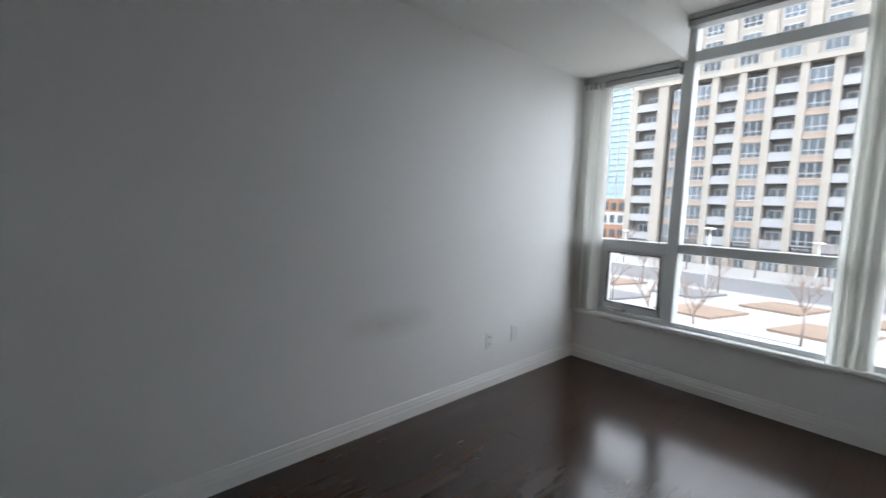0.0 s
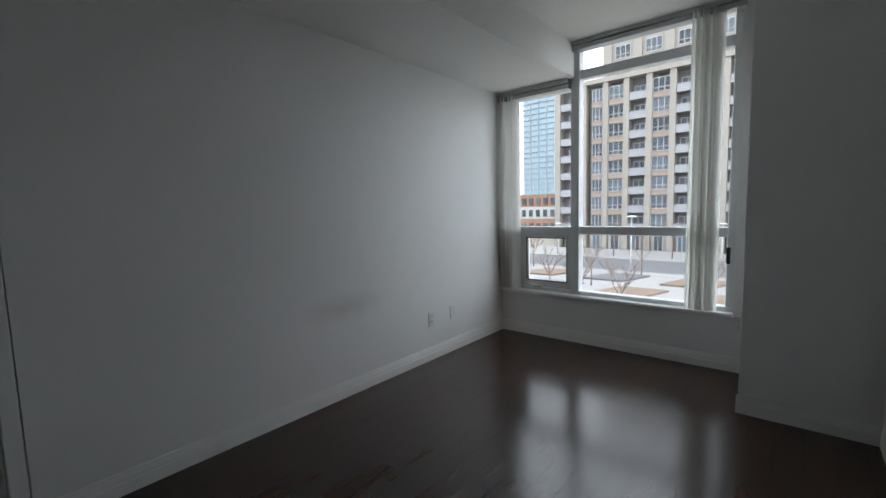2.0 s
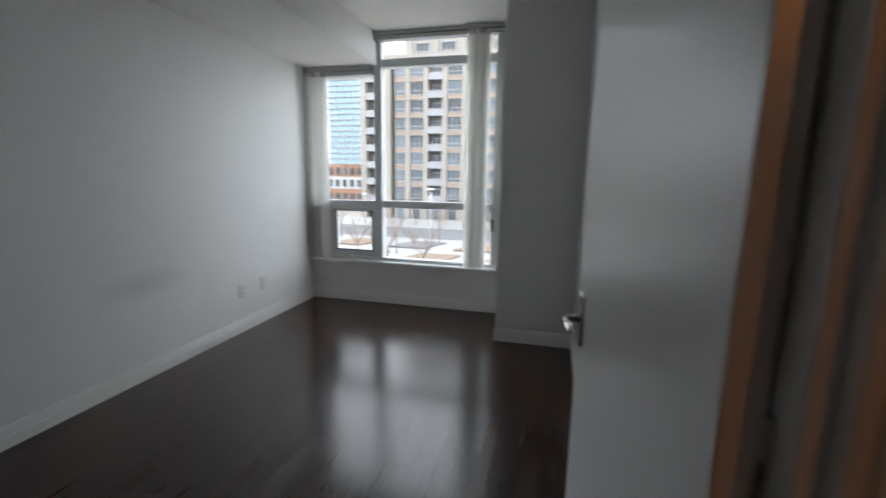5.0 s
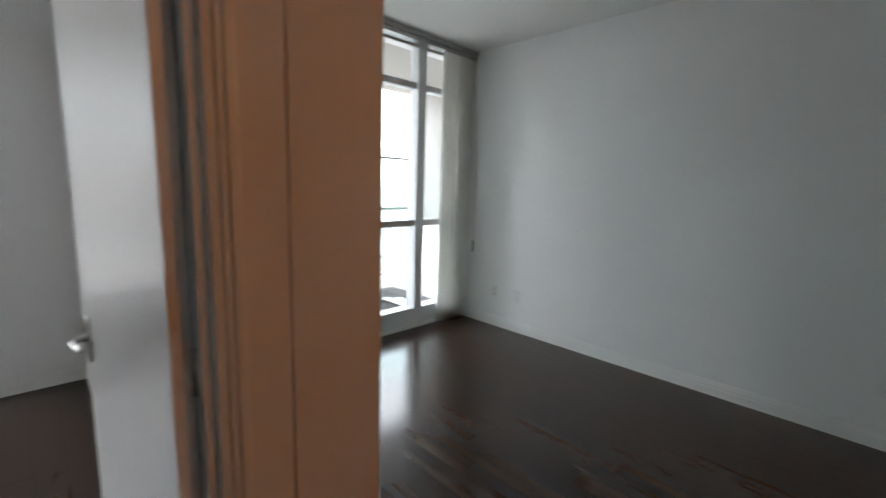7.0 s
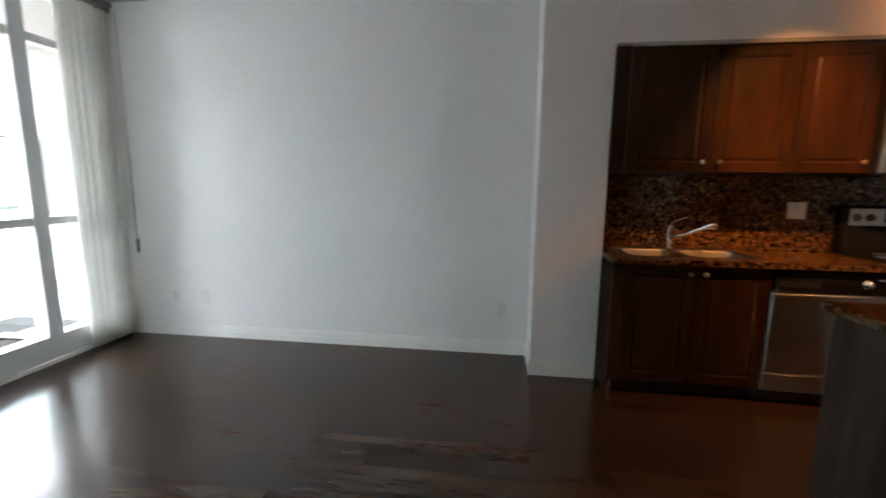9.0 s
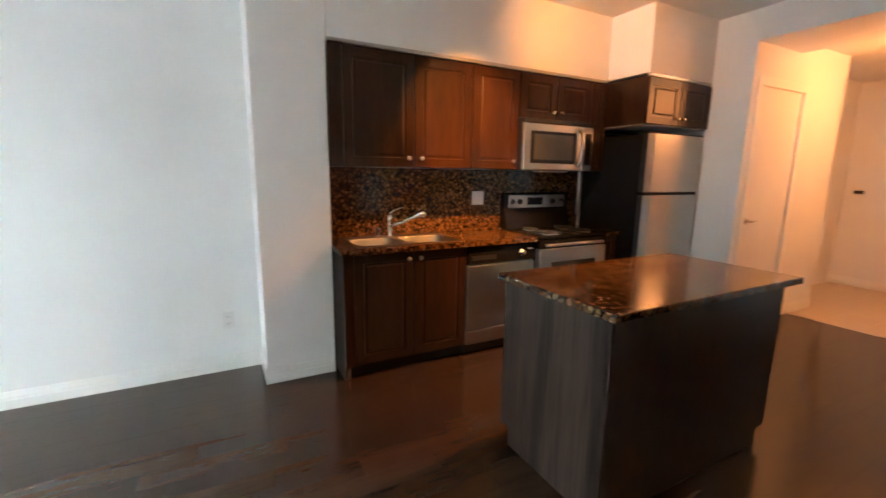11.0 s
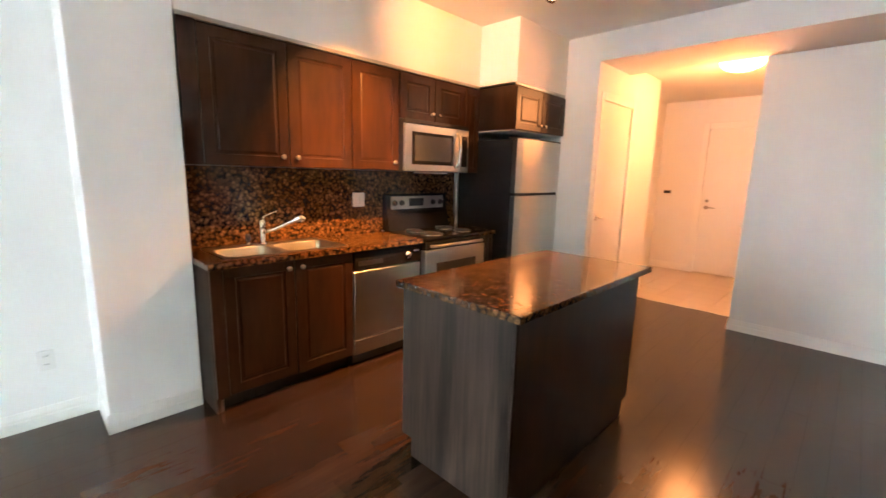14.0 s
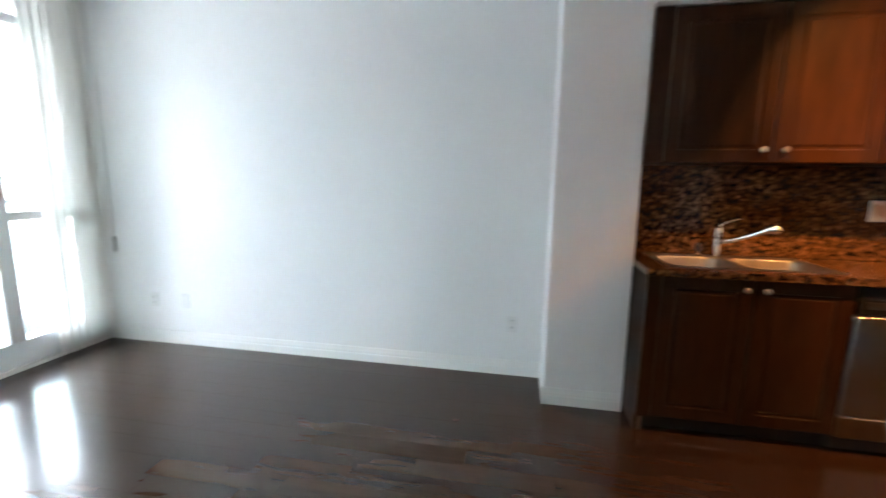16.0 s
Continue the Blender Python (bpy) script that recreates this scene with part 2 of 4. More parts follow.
def lathe(bm, profile, m=Matrix(), sides=28):
    """A body of revolution about z; profile: (radius, height) pairs from the bottom up."""
    rings = [[bm.verts.new(m @ Vector((r * math.cos(a), r * math.sin(a), z))) for a in (2 * math.pi * k / sides for k in range(sides))] for r, z in profile]
    for a, b in zip(rings, rings[1:]):
        for k in range(sides):
            f = bm.faces.new((a[k], a[(k + 1) % sides], b[(k + 1) % sides], b[k]))
            f.smooth = True
    bm.faces.new(rings[0][::-1])
    bm.faces.new(rings[-1])
    return bm


def prism(bm, profile, axis, a, b):
    """A moulding: a closed outline of (u, v) run along an axis; the outline lies in the other two axes in their order."""
    def at(u, v, s):
        return {"x": (s, u, v), "y": (u, s, v), "z": (u, v, s)}[axis]
    r0 = [bm.verts.new(at(u, v, a)) for u, v in profile]
    r1 = [bm.verts.new(at(u, v, b)) for u, v in profile]
    n = len(profile)
    for k in range(n):
        bm.faces.new((r0[k], r0[(k + 1) % n], r1[(k + 1) % n], r1[k]))
    bm.faces.new(r0[::-1])
    bm.faces.new(r1)
    bmesh.ops.recalc_face_normals(bm, faces=bm.faces[:])
    return bm


def mesh_of(name, bm, mat):
    bmesh.ops.recalc_face_normals(bm, faces=bm.faces[:]) if len(bm.faces) < 4000 else None
    me = bpy.data.meshes.new(name)
    bm.to_mesh(me)
    bm.free()
    me.materials.append(mat)
    return me


def part(name, bm, mat, parent=None, label=""):
    ob = new(name, mesh_of(name, bm, mat))
    ob.parent = parent
    if label:
        ob["label"] = label
    return ob


def share(name, me, parent, at=(0, 0, 0)):
    ob = new(name, me)
    ob.parent, ob.location = parent, at
    return ob


def thing(name, label, category, at=(0, 0, 0), group="", kind=""):
    ob = new(name)
    ob.location = at
    ob.empty_display_size = 0.1
    return tagged(ob, label, category, group, kind)


def boxes(*bs, bev=0.0):
    bm = bmesh.new()
    for b in bs:
        box(bm, *b, bev=bev)
    return bm


def structure(name, bm, mat, label, category):
    return tagged(part(name, bm, mat), label, category, kind="structure")


# ---- shell: floor slab, walls, ceilings ----
H, HB, HH = 2.78, 2.62, 2.63
slab = structure("floor", boxes((-0.3, 6.1, -12.66, 0.2, -0.25, -0.016)), JOINT, "dark glossy hardwood floor of narrow planks", "floor")
structure("wall_west", boxes((-0.14, 0, -3.5, 0.2, -0.2, H + 0.1), (-0.26, -0.12, -9.6, -3.5, -0.2, H + 0.1)), WALLB, "white painted bedroom side wall with a soft scuff", "wall")
structure("wall_window_bedroom", boxes((0, 1.95, 0, 0.22, -0.2, 0.41), (1.95, 2.66, 0, 0.22, -0.2, H + 0.1), (0, 1.95, 0, 0.22, HB - 0.005, H + 0.1), (0, 0.72, 0.0, 0.22, 2.30, HB)), WALL, "white painted wall below and beside the bedroom window", "wall")
structure("pillar_bedroom", boxes((2.058, 2.662, -0.70, 0.0, -0.02, HB + 0.05), bev=0.004), WALL, "white painted square pillar in the bedroom corner", "pillar")
structure("wall_partition", boxes((2.66, 2.832, -3.49, 0.22, -0.2, H + 0.1), (2.70, 2.832, -3.605, -3.49, -0.2, H + 0.1), (2.836, 3.08, -3.605, -1.2, -0.2, H + 0.1), bev=0.003), WALL, "thick white painted partition with a fine vertical seam at its end", "wall")
structure("wall_east", boxes((5.85, 6.05, -12.5, -1.2, -0.2, H + 0.1)), WALL, "plain white painted living room wall", "wall")
structure("pier_kitchen", boxes((5.502, 5.852, -5.34, -4.885, -0.02, H + 0.05), bev=0.004), WALL, "white painted pier between living room and kitchen", "pillar")
structure("soffit_kitchen", boxes((5.502, 5.852, -7.86, -5.342, 2.25, H + 0.02), bev=0.003), WALL, "white painted soffit above the upper cabinets", "soffit")
structure("soffit_fridge", boxes((5.08, 5.852, -8.72, -7.862, 2.25, H + 0.02), bev=0.003), WALL, "white painted boxed soffit above the fridge", "soffit")
structure("wall_stub", boxes((4.74, 5.85, -8.86, -8.722, -0.2, H + 0.02), bev=0.003), WALL, "white painted wall end beside the hall opening", "wall")
structure("wall_hall_east", boxes((4.742, 4.86, -8.86, -8.84, -0.2, H + 0.05), (4.742, 4.86, -9.62, -8.84, 2.24, H + 0.05), (4.742, 4.86, -10.42, -9.62, -0.2, H + 0.05), (4.86, 5.22, -10.42, -10.3, -0.2, H + 0.05), (5.2, 5.34, -12.2, -10.42, -0.2, H + 0.05)), WALL, "white hall wall with a closet door", "wall")
structure("wall_hall_end", boxes((3.4, 3.74, -12.26, -12.12, -0.2, H + 0.05), (3.74, 4.57, -12.26, -12.12, 2.24, H + 0.05), (4.57, 5.34, -12.26, -12.12, -0.2, H + 0.05)), WALL, "white wall at the end of the hall around the entry door", "wall")
# unseen backing, added so no daylight leaks round the entry door
structure("wall_light_seal", boxes((3.0, 6.05, -12.66, -12.5, -0.2, H + 0.1), (3.0, 3.4, -12.5, -12.2, -0.2, H + 0.1)), WALL, "unseen backing added behind the entry door to stop daylight leaking in", "wall")
structure("wall_hall_west", boxes((3.42, 3.548, -12.12, -9.58, -0.2, H + 0.05)), WALL, "white hall side wall", "wall")
# added out of view: blocks bedroom window light from the near partition
structure("wall_light_block", boxes((-0.12, 1.72, -4.16, -4.04, -0.2, H - 0.002)), WALL, "unseen white wall added to keep bedroom daylight off the dining side", "wall")
structure("wall_south", boxes((-0.14, 3.55, -9.58, -9.46, -0.2, H + 0.05), bev=0.003), WALL, "white painted dining wall beside the hall opening", "wall")
structure("wall_near_partition", boxes((-0.12, 2.44, -7.22, -7.10, -0.2, H + 0.05), bev=0.003), WALL, "white painted end of a short partition", "wall")
structure("header_hall", boxes((-0.1, 4.741, -9.462, -8.72, 2.53, H + 0.02), bev=0.003), WALL, "dropped white header above the hall opening", "header")
structure("ceiling", boxes((2.63, 6.05, -3.605, -1.15, H, H + 0.2), (-0.26, 6.05, -12.66, -3.605, H, H + 0.2)), CEIL, "plain white ceiling of living room and kitchen", "ceiling")
structure("ceiling_hall", boxes((3.55, 5.198, -12.118, -9.464, HH, H - 0.003)), CEIL, "lower white hall ceiling", "ceiling")
structure("ceiling_bedroom", boxes((-0.14, 2.662, -3.60, 0.2, HB, H + 0.2)), CEIL, "plain white bedroom ceiling", "ceiling")
structure("bulkhead_bedroom", boxes((-0.02, 0.755, -3.60, -0.002, 2.335, HB + 0.02), bev=0.003), CEIL, "dropped white bulkhead along the bedroom wall", "bulkhead")
structure("floor_backing_roof", boxes((-0.3, 6.2, -12.7, 0.25, H + 0.2, H + 0.35)), CONC, "concrete slab above the ceiling", "slab")


def baseboard(name, axis, a, b, face, side, parent=None):
    """A stepped skirting along a wall; side is the sign of the way it faces."""
    s = side
    prof = [(face, -0.016), (face + s * 0.010, -0.016), (face + s * 0.010, 0.055), (face + s * 0.0075, 0.062), (face + s * 0.0075, 0.075), (face + s * 0.0045, 0.092), (face + s * 0.003, 0.106), (face, 0.108)]
    return tagged(part("baseboard", prism(bmesh.new(), prof, axis, a, b), TRIM), "white painted moulded baseboard along the wall", "baseboard", "baseboards", "structure")


for axis, a, b, face, side in (("y", -3.5, -0.016, 0.0, 1), ("x", 0.0, 2.057, 0.0, -1), ("y", -0.70, -0.011, 2.058, -1), ("x", 2.048, 2.66, -0.70, -1),
                               ("y", -3.48, -0.711, 2.66, -1), ("x", 2.74, 3.08, -3.605, -1), ("y", -3.62, -1.36, 3.08, 1),
                               ("y", -4.885, -1.36, 5.85, -1), ("x", 5.492, 5.85, -4.885, 1), ("y", -5.335, -4.875, 5.502, -1),
                               ("x", -0.1, 3.55, -9.46, 1), ("y", -9.58, -9.444, 3.55, 1), ("x", -0.1, 2.44, -7.10, 1), ("y", -7.22, -7.09, 2.44, 1),
                               ("x", 4.74, 5.0, -8.722, 1), ("y", -10.42, -9.68, 4.742, -1), ("x", 4.742, 5.2, -10.42, -1), ("x", 4.63, 5.2, -12.12, 1), ("y", -12.12, -9.6, 3.548, 1)):
    baseboard("baseboard", axis, a, b, face, side)


# ---- lamps of the place ----
def track_light():
    """A ceiling bar with spot heads above the kitchen floor."""
    t = thing("track_light", "satin nickel ceiling track with small warm spot heads", "ceiling lamp")
    part("rail", boxes((4.485, 4.515, -7.5, -6.15, H - 0.028, H - 0.002), bev=0.003), NICKEL, t)
    for y, aim, watts, cone in ((-6.25, (5.5, -6.42, 1.56), 12.5, 60), (-6.83, (5.4, -7.5, 2.45), 1.45, 110), (-7.41, (4.85, -6.2, 0.0), 7.5, 80), (-6.5, (2.82, -3.6, 1.2), 6.0, 42)):
        p = Vector((4.50, y, H - 0.115))
        d = (Vector(aim) - p).normalized()
        st = part("stem", tube(bmesh.new(), [(4.50, y, H - 0.028), (4.50, y, H - 0.10)], 0.007), NICKEL, t)
        rot = Matrix.Translation(p) @ d.to_track_quat("Z", "Y").to_matrix().to_4x4()
        part("spot_head", lathe(bmesh.new(), [(0.016, -0.045), (0.026, -0.035), (0.030, 0.0), (0.036, 0.035), (0.034, 0.036), (0.028, 0.005)], rot, 20), CHROME, t)
        part("bulb", lathe(bmesh.new(), [(0.010, 0.006), (0.026, 0.010), (0.026, 0.018), (0.010, 0.024)], rot, 16), LAMPGLASS, t)
        s = new("spot_lamp", bpy.data.lights.new("spot_lamp", "SPOT"))
        s.data.energy, s.data.color, s.data.spot_size, s.data.spot_blend, s.data.shadow_soft_size = watts, WARM, radians(cone), 1.0, 0.03
        s.matrix_world = look(p + d * 0.045, p + d)


def hall_lamp():
    t = thing("hall_ceiling_lamp", "round frosted glass dome lamp glowing warm on the hall ceiling", "ceiling lamp", (3.80, -9.82, HH))
    part("base", lathe(bmesh.new(), [(0.15, -0.03), (0.155, -0.02), (0.155, -0.002)]), NICKEL, t)
    part("shade", lathe(bmesh.new(), [(0.02, -0.125), (0.09, -0.118), (0.15, -0.095), (0.19, -0.06), (0.20, -0.032), (0.19, -0.03)]), LAMPGLASS, t, "frosted glass dome")
    s = new("hall_lamp", bpy.data.lights.new("hall_lamp", "POINT"))
    s.data.energy, s.data.color, s.data.shadow_soft_size = 1.1, (1.0, 0.34, 0.105), 0.2
    s.location = (3.80, -9.82, HH - 0.32)


track_light()
hall_lamp()


# ---- windows ----
def pane(bm_box, parent, mat=None):
    g = part("pane", boxes(bm_box), mat or GLASS, parent)
    g.visible_shadow = False
    return g


w = thing("window_1", "large fixed bedroom window in pale frames with a small awning sash", "window", kind="structure")
FY0, FY1 = 0.03, 0.11
for nm, b in (("frame_sill", (0.0, 1.95, FY0, FY1, 0.41, 0.47)), ("frame_jamb", (0.0, 0.06, FY0, FY1, 0.47, 2.30)), ("frame_jamb", (1.90, 1.95, FY0, FY1, 0.47, 2.615)),
              ("mullion", (0.72, 0.795, FY0 - 0.02, FY1, 0.47, 2.615)), ("frame_rail", (0.06, 0.72, FY0, FY1, 0.965, 1.05)), ("frame_rail", (0.795, 1.90, FY0, FY1, 0.985, 1.055)),
              ("frame_head", (0.06, 0.72, FY0, FY1, 2.25, 2.30)), ("frame_rail", (0.795, 1.90, FY0, FY1, 2.325, 2.40)), ("frame_head", (0.795, 1.90, FY0, FY1, 2.57, 2.615))):
    part(nm, boxes(b, bev=0.004), FRAME, w)
for b in ((0.06, 0.72, 0.07, 0.078, 1.05, 2.25), (0.795, 1.90, 0.07, 0.078, 0.47, 0.985), (0.795, 1.90, 0.07, 0.078, 1.055, 2.325), (0.795, 1.90, 0.07, 0.078, 2.40, 2.57)):
    pane(b, w)
sash = part("awning_sash", boxes((0.20, 0.70, 0.035, 0.10, 0.475, 0.535), (0.20, 0.70, 0.035, 0.10, 0.945, 0.962), (0.20, 0.265, 0.035, 0.10, 0.535, 0.945), (0.675, 0.72, 0.035, 0.10, 0.475, 0.962), (0.06, 0.20, 0.035, 0.10, 0.475, 0.962), bev=0.003), FRAME, w)
part("gasket", boxes((0.262, 0.678, 0.030, 0.06, 0.532, 0.540), (0.262, 0.678, 0.030, 0.06, 0.940, 0.948), (0.262, 0.270, 0.030, 0.06, 0.540, 0.940), (0.670, 0.678, 0.030, 0.06, 0.540, 0.940)), GASKET, sash)
pane((0.27, 0.67, 0.066, 0.074, 0.54, 0.94), sash)
crank = bmesh.new()
box(crank, 0.36, 0.44, -0.012, 0.034, 0.475, 0.495, 0.003)
tube(crank, [(0.40, 0.0, 0.49), (0.37, -0.03, 0.50), (0.30, -0.035, 0.497), (0.285, -0.035, 0.50)], 0.006, 8)
part("crank_handle", crank, NICKEL, sash)
part("window_sill", boxes((0.0, 1.955, -0.035, 0.03, 0.405, 0.437), bev=0.006), TRIM, w)
for nm, b in (("valance", (0.70, 1.965, -0.07, 0.028, 2.585, 2.618)), ("valance", (0.0, 0.72, -0.06, 0.03, 2.29, 2.333))):
    part(nm, boxes(b, (b[0], b[1], b[2] + 0.012, b[3], b[4] - 0.04, b[4] - 0.004), bev=0.003), VALANCE, w, "grey metal blind headrail")


def blind(name, x0, x1, y, z0, z1, n, depth, label):
    """A stack of vertical slats pushed together: each slat a slightly turned, bowed strip."""
    t = thing(name, label, "blind", group="vertical blinds")
    for i in range(n):
        c = x0 + (i + 0.5) * (x1 - x0) / n
        a = radians(62 + 16 * math.sin(i * 2.3))
        bm = bmesh.new()
        prof = []
        for s in (-1, -0.5, 0, 0.5, 1):
            u, v = s * depth, 0.008 * (1 - s * s)
            prof.append((c + u * math.cos(a) - v * math.sin(a), y + u * math.sin(a) + v * math.cos(a)))
        back = [(px + 0.0018 * math.sin(a), py - 0.0018 * math.cos(a)) for px, py in reversed(prof)]
        prism(bm, prof + back, "z", z0, z1)
        part("slat", bm, BLIND, t)
    return t


blind("vertical_blind", 0.015, 0.10, -0.03, 0.445, 2.29, 4, 0.040, "short stack of off-white vertical blind slats beside the wall")
blind("vertical_blind", 0.13, 0.205, -0.03, 0.445, 2.29, 3, 0.040, "short stack of off-white vertical blind slats beside the wall")
blind("vertical_blind", 1.665, 1.835, -0.05, 0.445, 2.585, 9, 0.042, "gathered stack of off-white vertical blind slats at the window")
cord = bmesh.new()
tube(cord, [(1.915, -0.05, 2.56), (1.918, -0.05, 0.78)], 0.003, 6)
cordt = thing("blind_cord", "thin blind cord with a dark weight hanging beside the window", "cord")
part("cord", cord, PLATE, cordt)
part("weight", boxes((1.905, 1.93, -0.065, -0.04, 0.80, 0.92), bev=0.006), GASKET, cordt)

# living room window wall
LY = -1.35
w = thing("window_2", "full height balcony window wall in pale frames with a glazed door", "window", kind="structure")
for nm, b in (("frame_curb", (3.08, 5.85, LY, LY + 0.13, -0.016, 0.20)), ("frame_head", (3.08, 5.85, LY, LY + 0.12, 2.68, H)), ("mullion", (4.56, 4.65, LY - 0.02, LY + 0.1, 0.20, 2.68)),
              ("mullion", (5.145, 5.25, LY - 0.015, LY + 0.1, 0.20, 2.68)), ("frame_jamb", (5.81, 5.85, LY, LY + 0.1, 0.20, 2.68)), ("frame_jamb", (3.08, 3.14, LY, LY + 0.1, 0.20, 2.68)),
              ("frame_rail", (4.65, 5.145, LY, LY + 0.09, 1.03, 1.09)), ("frame_rail", (5.25, 5.81, LY, LY + 0.09, 1.03, 1.09)),
              ("frame_rail", (4.65, 5.145, LY, LY + 0.09, 2.315, 2.375)), ("frame_rail", (5.25, 5.81, LY, LY + 0.09, 2.315, 2.375)), ("frame_rail", (3.14, 4.56, LY, LY + 0.09, 2.315, 2.39))):
    part(nm, boxes(b, bev=0.004), FRAME, w)
for b in ((4.65, 5.145, LY + 0.05, LY + 0.058, 0.20, 1.03), (4.65, 5.145, LY + 0.05, LY + 0.058, 1.09, 2.315), (4.65, 5.145, LY + 0.05, LY + 0.058, 2.375, 2.68), (5.25, 5.81, LY + 0.05, LY + 0.058, 0.20, 1.03), (5.25, 5.81, LY + 0.05, LY + 0.058, 1.09, 2.315), (5.25, 5.81, LY + 0.05, LY + 0.058, 2.375, 2.68), (3.14, 4.56, LY + 0.05, LY + 0.058, 2.39, 2.68)):
    pane(b, w)
dr = part("sliding_door", boxes((4.47, 4.558, LY + 0.02, LY + 0.06, 0.21, 2.31), (3.16, 3.24, LY + 0.02, LY + 0.06, 0.21, 2.31), (3.24, 4.47, LY + 0.02, LY + 0.06, 0.21, 0.30), (3.24, 4.47, LY + 0.02, LY + 0.06, 2.23, 2.31), bev=0.004), GASKET, w, "dark framed sliding glass door")
pane((3.24, 4.47, LY + 0.036, LY + 0.044, 0.30, 2.23), dr, GLASS_T)
part("floor_trim", boxes((3.08, 5.85, LY - 0.022, LY, -0.016, 0.03), bev=0.004), TRIM, w)
part("valance", boxes((3.09, 5.845, LY - 0.13, LY - 0.005, 2.735, 2.775), (3.09, 5.845, LY - 0.11, LY - 0.005, 2.70, 2.73), bev=0.003), VALANCE, w, "grey metal blind headrail")
blind("vertical_blind", 5.41, 5.63, LY - 0.07, 0.03, 2.70, 10, 0.044, "full height stack of off-white vertical blind slats")
blind("vertical_blind", 5.64, 5.83, LY - 0.07, 0.03, 2.70, 11, 0.044, "full height stack of off-white vertical blind slats")
cordt = thing("blind_cord", "thin blind cord with a dark weight beside the living room wall", "cord")
part("cord", tube(bmesh.new(), [(5.835, LY - 0.16, 2.70), (5.836, LY - 0.16, 0.72)], 0.003, 6), PLATE, cordt)
part("weight", boxes((5.825, 5.846, LY - 0.172, LY - 0.148, 0.74, 0.86), bev=0.005), VALANCE, cordt)


# ---- bedroom door, casing ----
structure("door_frame", boxes((2.651, 2.70, -3.604, -3.49, -0.016, 2.10), bev=0.002), TRIM, "white painted door jamb with a stop", "door frame")
cas = bmesh.new()
y0 = -3.605
prism(cas, [(2.671 + (u - 2.605) * 0.48, v) for u, v in [(2.605, y0), (2.605, y0 - 0.012), (2.615, y0 - 0.016), (2.645, y0 - 0.016), (2.650, y0 - 0.010), (2.656, y0 - 0.019), (2.676, y0 - 0.019), (2.682, y0 - 0.012), (2.690, y0 - 0.021), (2.722, y0 - 0.021), (2.728, y0 - 0.016), (2.728, y0)]], "z", -0.016, 2.16)
structure("door_casing", cas, TRIM, "white painted moulded door casing", "trim")


def lever(bm, o, out, along, plate=True):
    """A lever handle at o: out is away from the leaf, along is the way the lever points."""
    o, out, along = Vector(o), Vector(out), Vector(along)
    up = Vector((0, 0, 1))
    if plate:
        c = o + out * 0.004
        e = [abs(along[k]) * 0.028 + abs(up[k]) * 0.07 + abs(out[k]) * 0.005 for k in range(3)]
        box(bm, c[0] - e[0], c[0] + e[0], c[1] - e[1], c[1] + e[1], c[2] - e[2], c[2] + e[2], 0.002)
    tube(bm, [o, o + out * 0.036, o + out * 0.044 + along * 0.012, o + out * 0.044 + along * 0.11, o + out * 0.04 + along * 0.12], [0.011, 0.010, 0.010, 0.008, 0.006], 12)


dm = bmesh.new()
box(dm, -0.020, 0.020, 0.0, 0.825, 0.012, 2.06, 0.002)
door = tagged(part("door_1", dm, DOORW), "flat white painted bedroom door standing open", "door", kind="structure")
door.matrix_world = pose(2.626, -3.565, 0, 0, 0, 4.7)
hb = bmesh.new()
lever(hb, (-0.020, 0.76, 0.93), (-1, 0, 0), (0, -1, 0))
lever(hb, (0.020, 0.76, 0.93), (1, 0, 0), (0, -1, 0), False)
box(hb, -0.011, 0.011, 0.823, 0.828, 0.88, 0.98)
part("door_handle", hb, NICKEL, door, "satin nickel lever on a square plate")
hg = bmesh.new()
for z in (0.25, 1.05, 1.85):
    tube(hg, [(0.022, 0.0, z - 0.05), (0.022, 0.0, z + 0.05)], 0.008, 8)
part("hinge", hg, NICKEL, door)


# ---- plates on the walls ----
def plate(name, at, face, label, slots="duplex", size=(0.07, 0.115), group="wall plates"):
    """A cover plate; face: the way it looks (an axis with its sign)."""
    rz = {"+x": 0, "-x": 180, "+y": 90, "-y": -90}[face]
    t = thing(name, label, "socket" if slots == "duplex" else "switch", group=group)
    t.matrix_world = pose(*at, 0, 0, rz)
    w2, h2 = size[0] / 2, size[1] / 2
    part("cover", boxes((0, 0.006, -w2, w2, -h2, h2), bev=0.002), PLATE, t)
    if slots == "duplex":
        for z in (-0.024, 0.024):
            part("receptacle", boxes((0.005, 0.0085, -0.016, 0.016, z - 0.016, z + 0.016), bev=0.001), PLATE, t)
            part("slot", boxes((0.008, 0.0092, -0.008, -0.005, z - 0.004, z + 0.008), (0.008, 0.0092, 0.005, 0.008, z - 0.004, z + 0.008)), SLOT, t)
    elif slots == "rocker":
        n = 2 if size[0] > 0.1 else 1
        for k in range(n):
            c = (k - (n - 1) / 2) * 0.046
            part("rocker", boxes((0.005, 0.010, c - 0.016, c + 0.016, -0.033, 0.033), bev=0.0015), PLATE, t)


plate("wall_socket", (0, -1.10, 0.345), "+x", "white double wall socket low on the bedroom wall")
plate("wall_plate", (0, -0.82, 0.35), "+x", "white blank cable plate low on the bedroom wall", "blank")
plate("wall_socket", (2.0, 0, 0.36), "-y", "white double wall socket beside the pillar")
plate("wall_switch", (2.03, 0, 1.36), "-y", "small white switch beside the window", "rocker", (0.04, 0.10))
plate("wall_socket", (5.85, -1.83, 0.36), "-x", "white double wall socket low on the living room wall")
plate("wall_plate", (5.85, -2.11, 0.36), "-x", "white blank cable plate low on the living room wall", "blank")
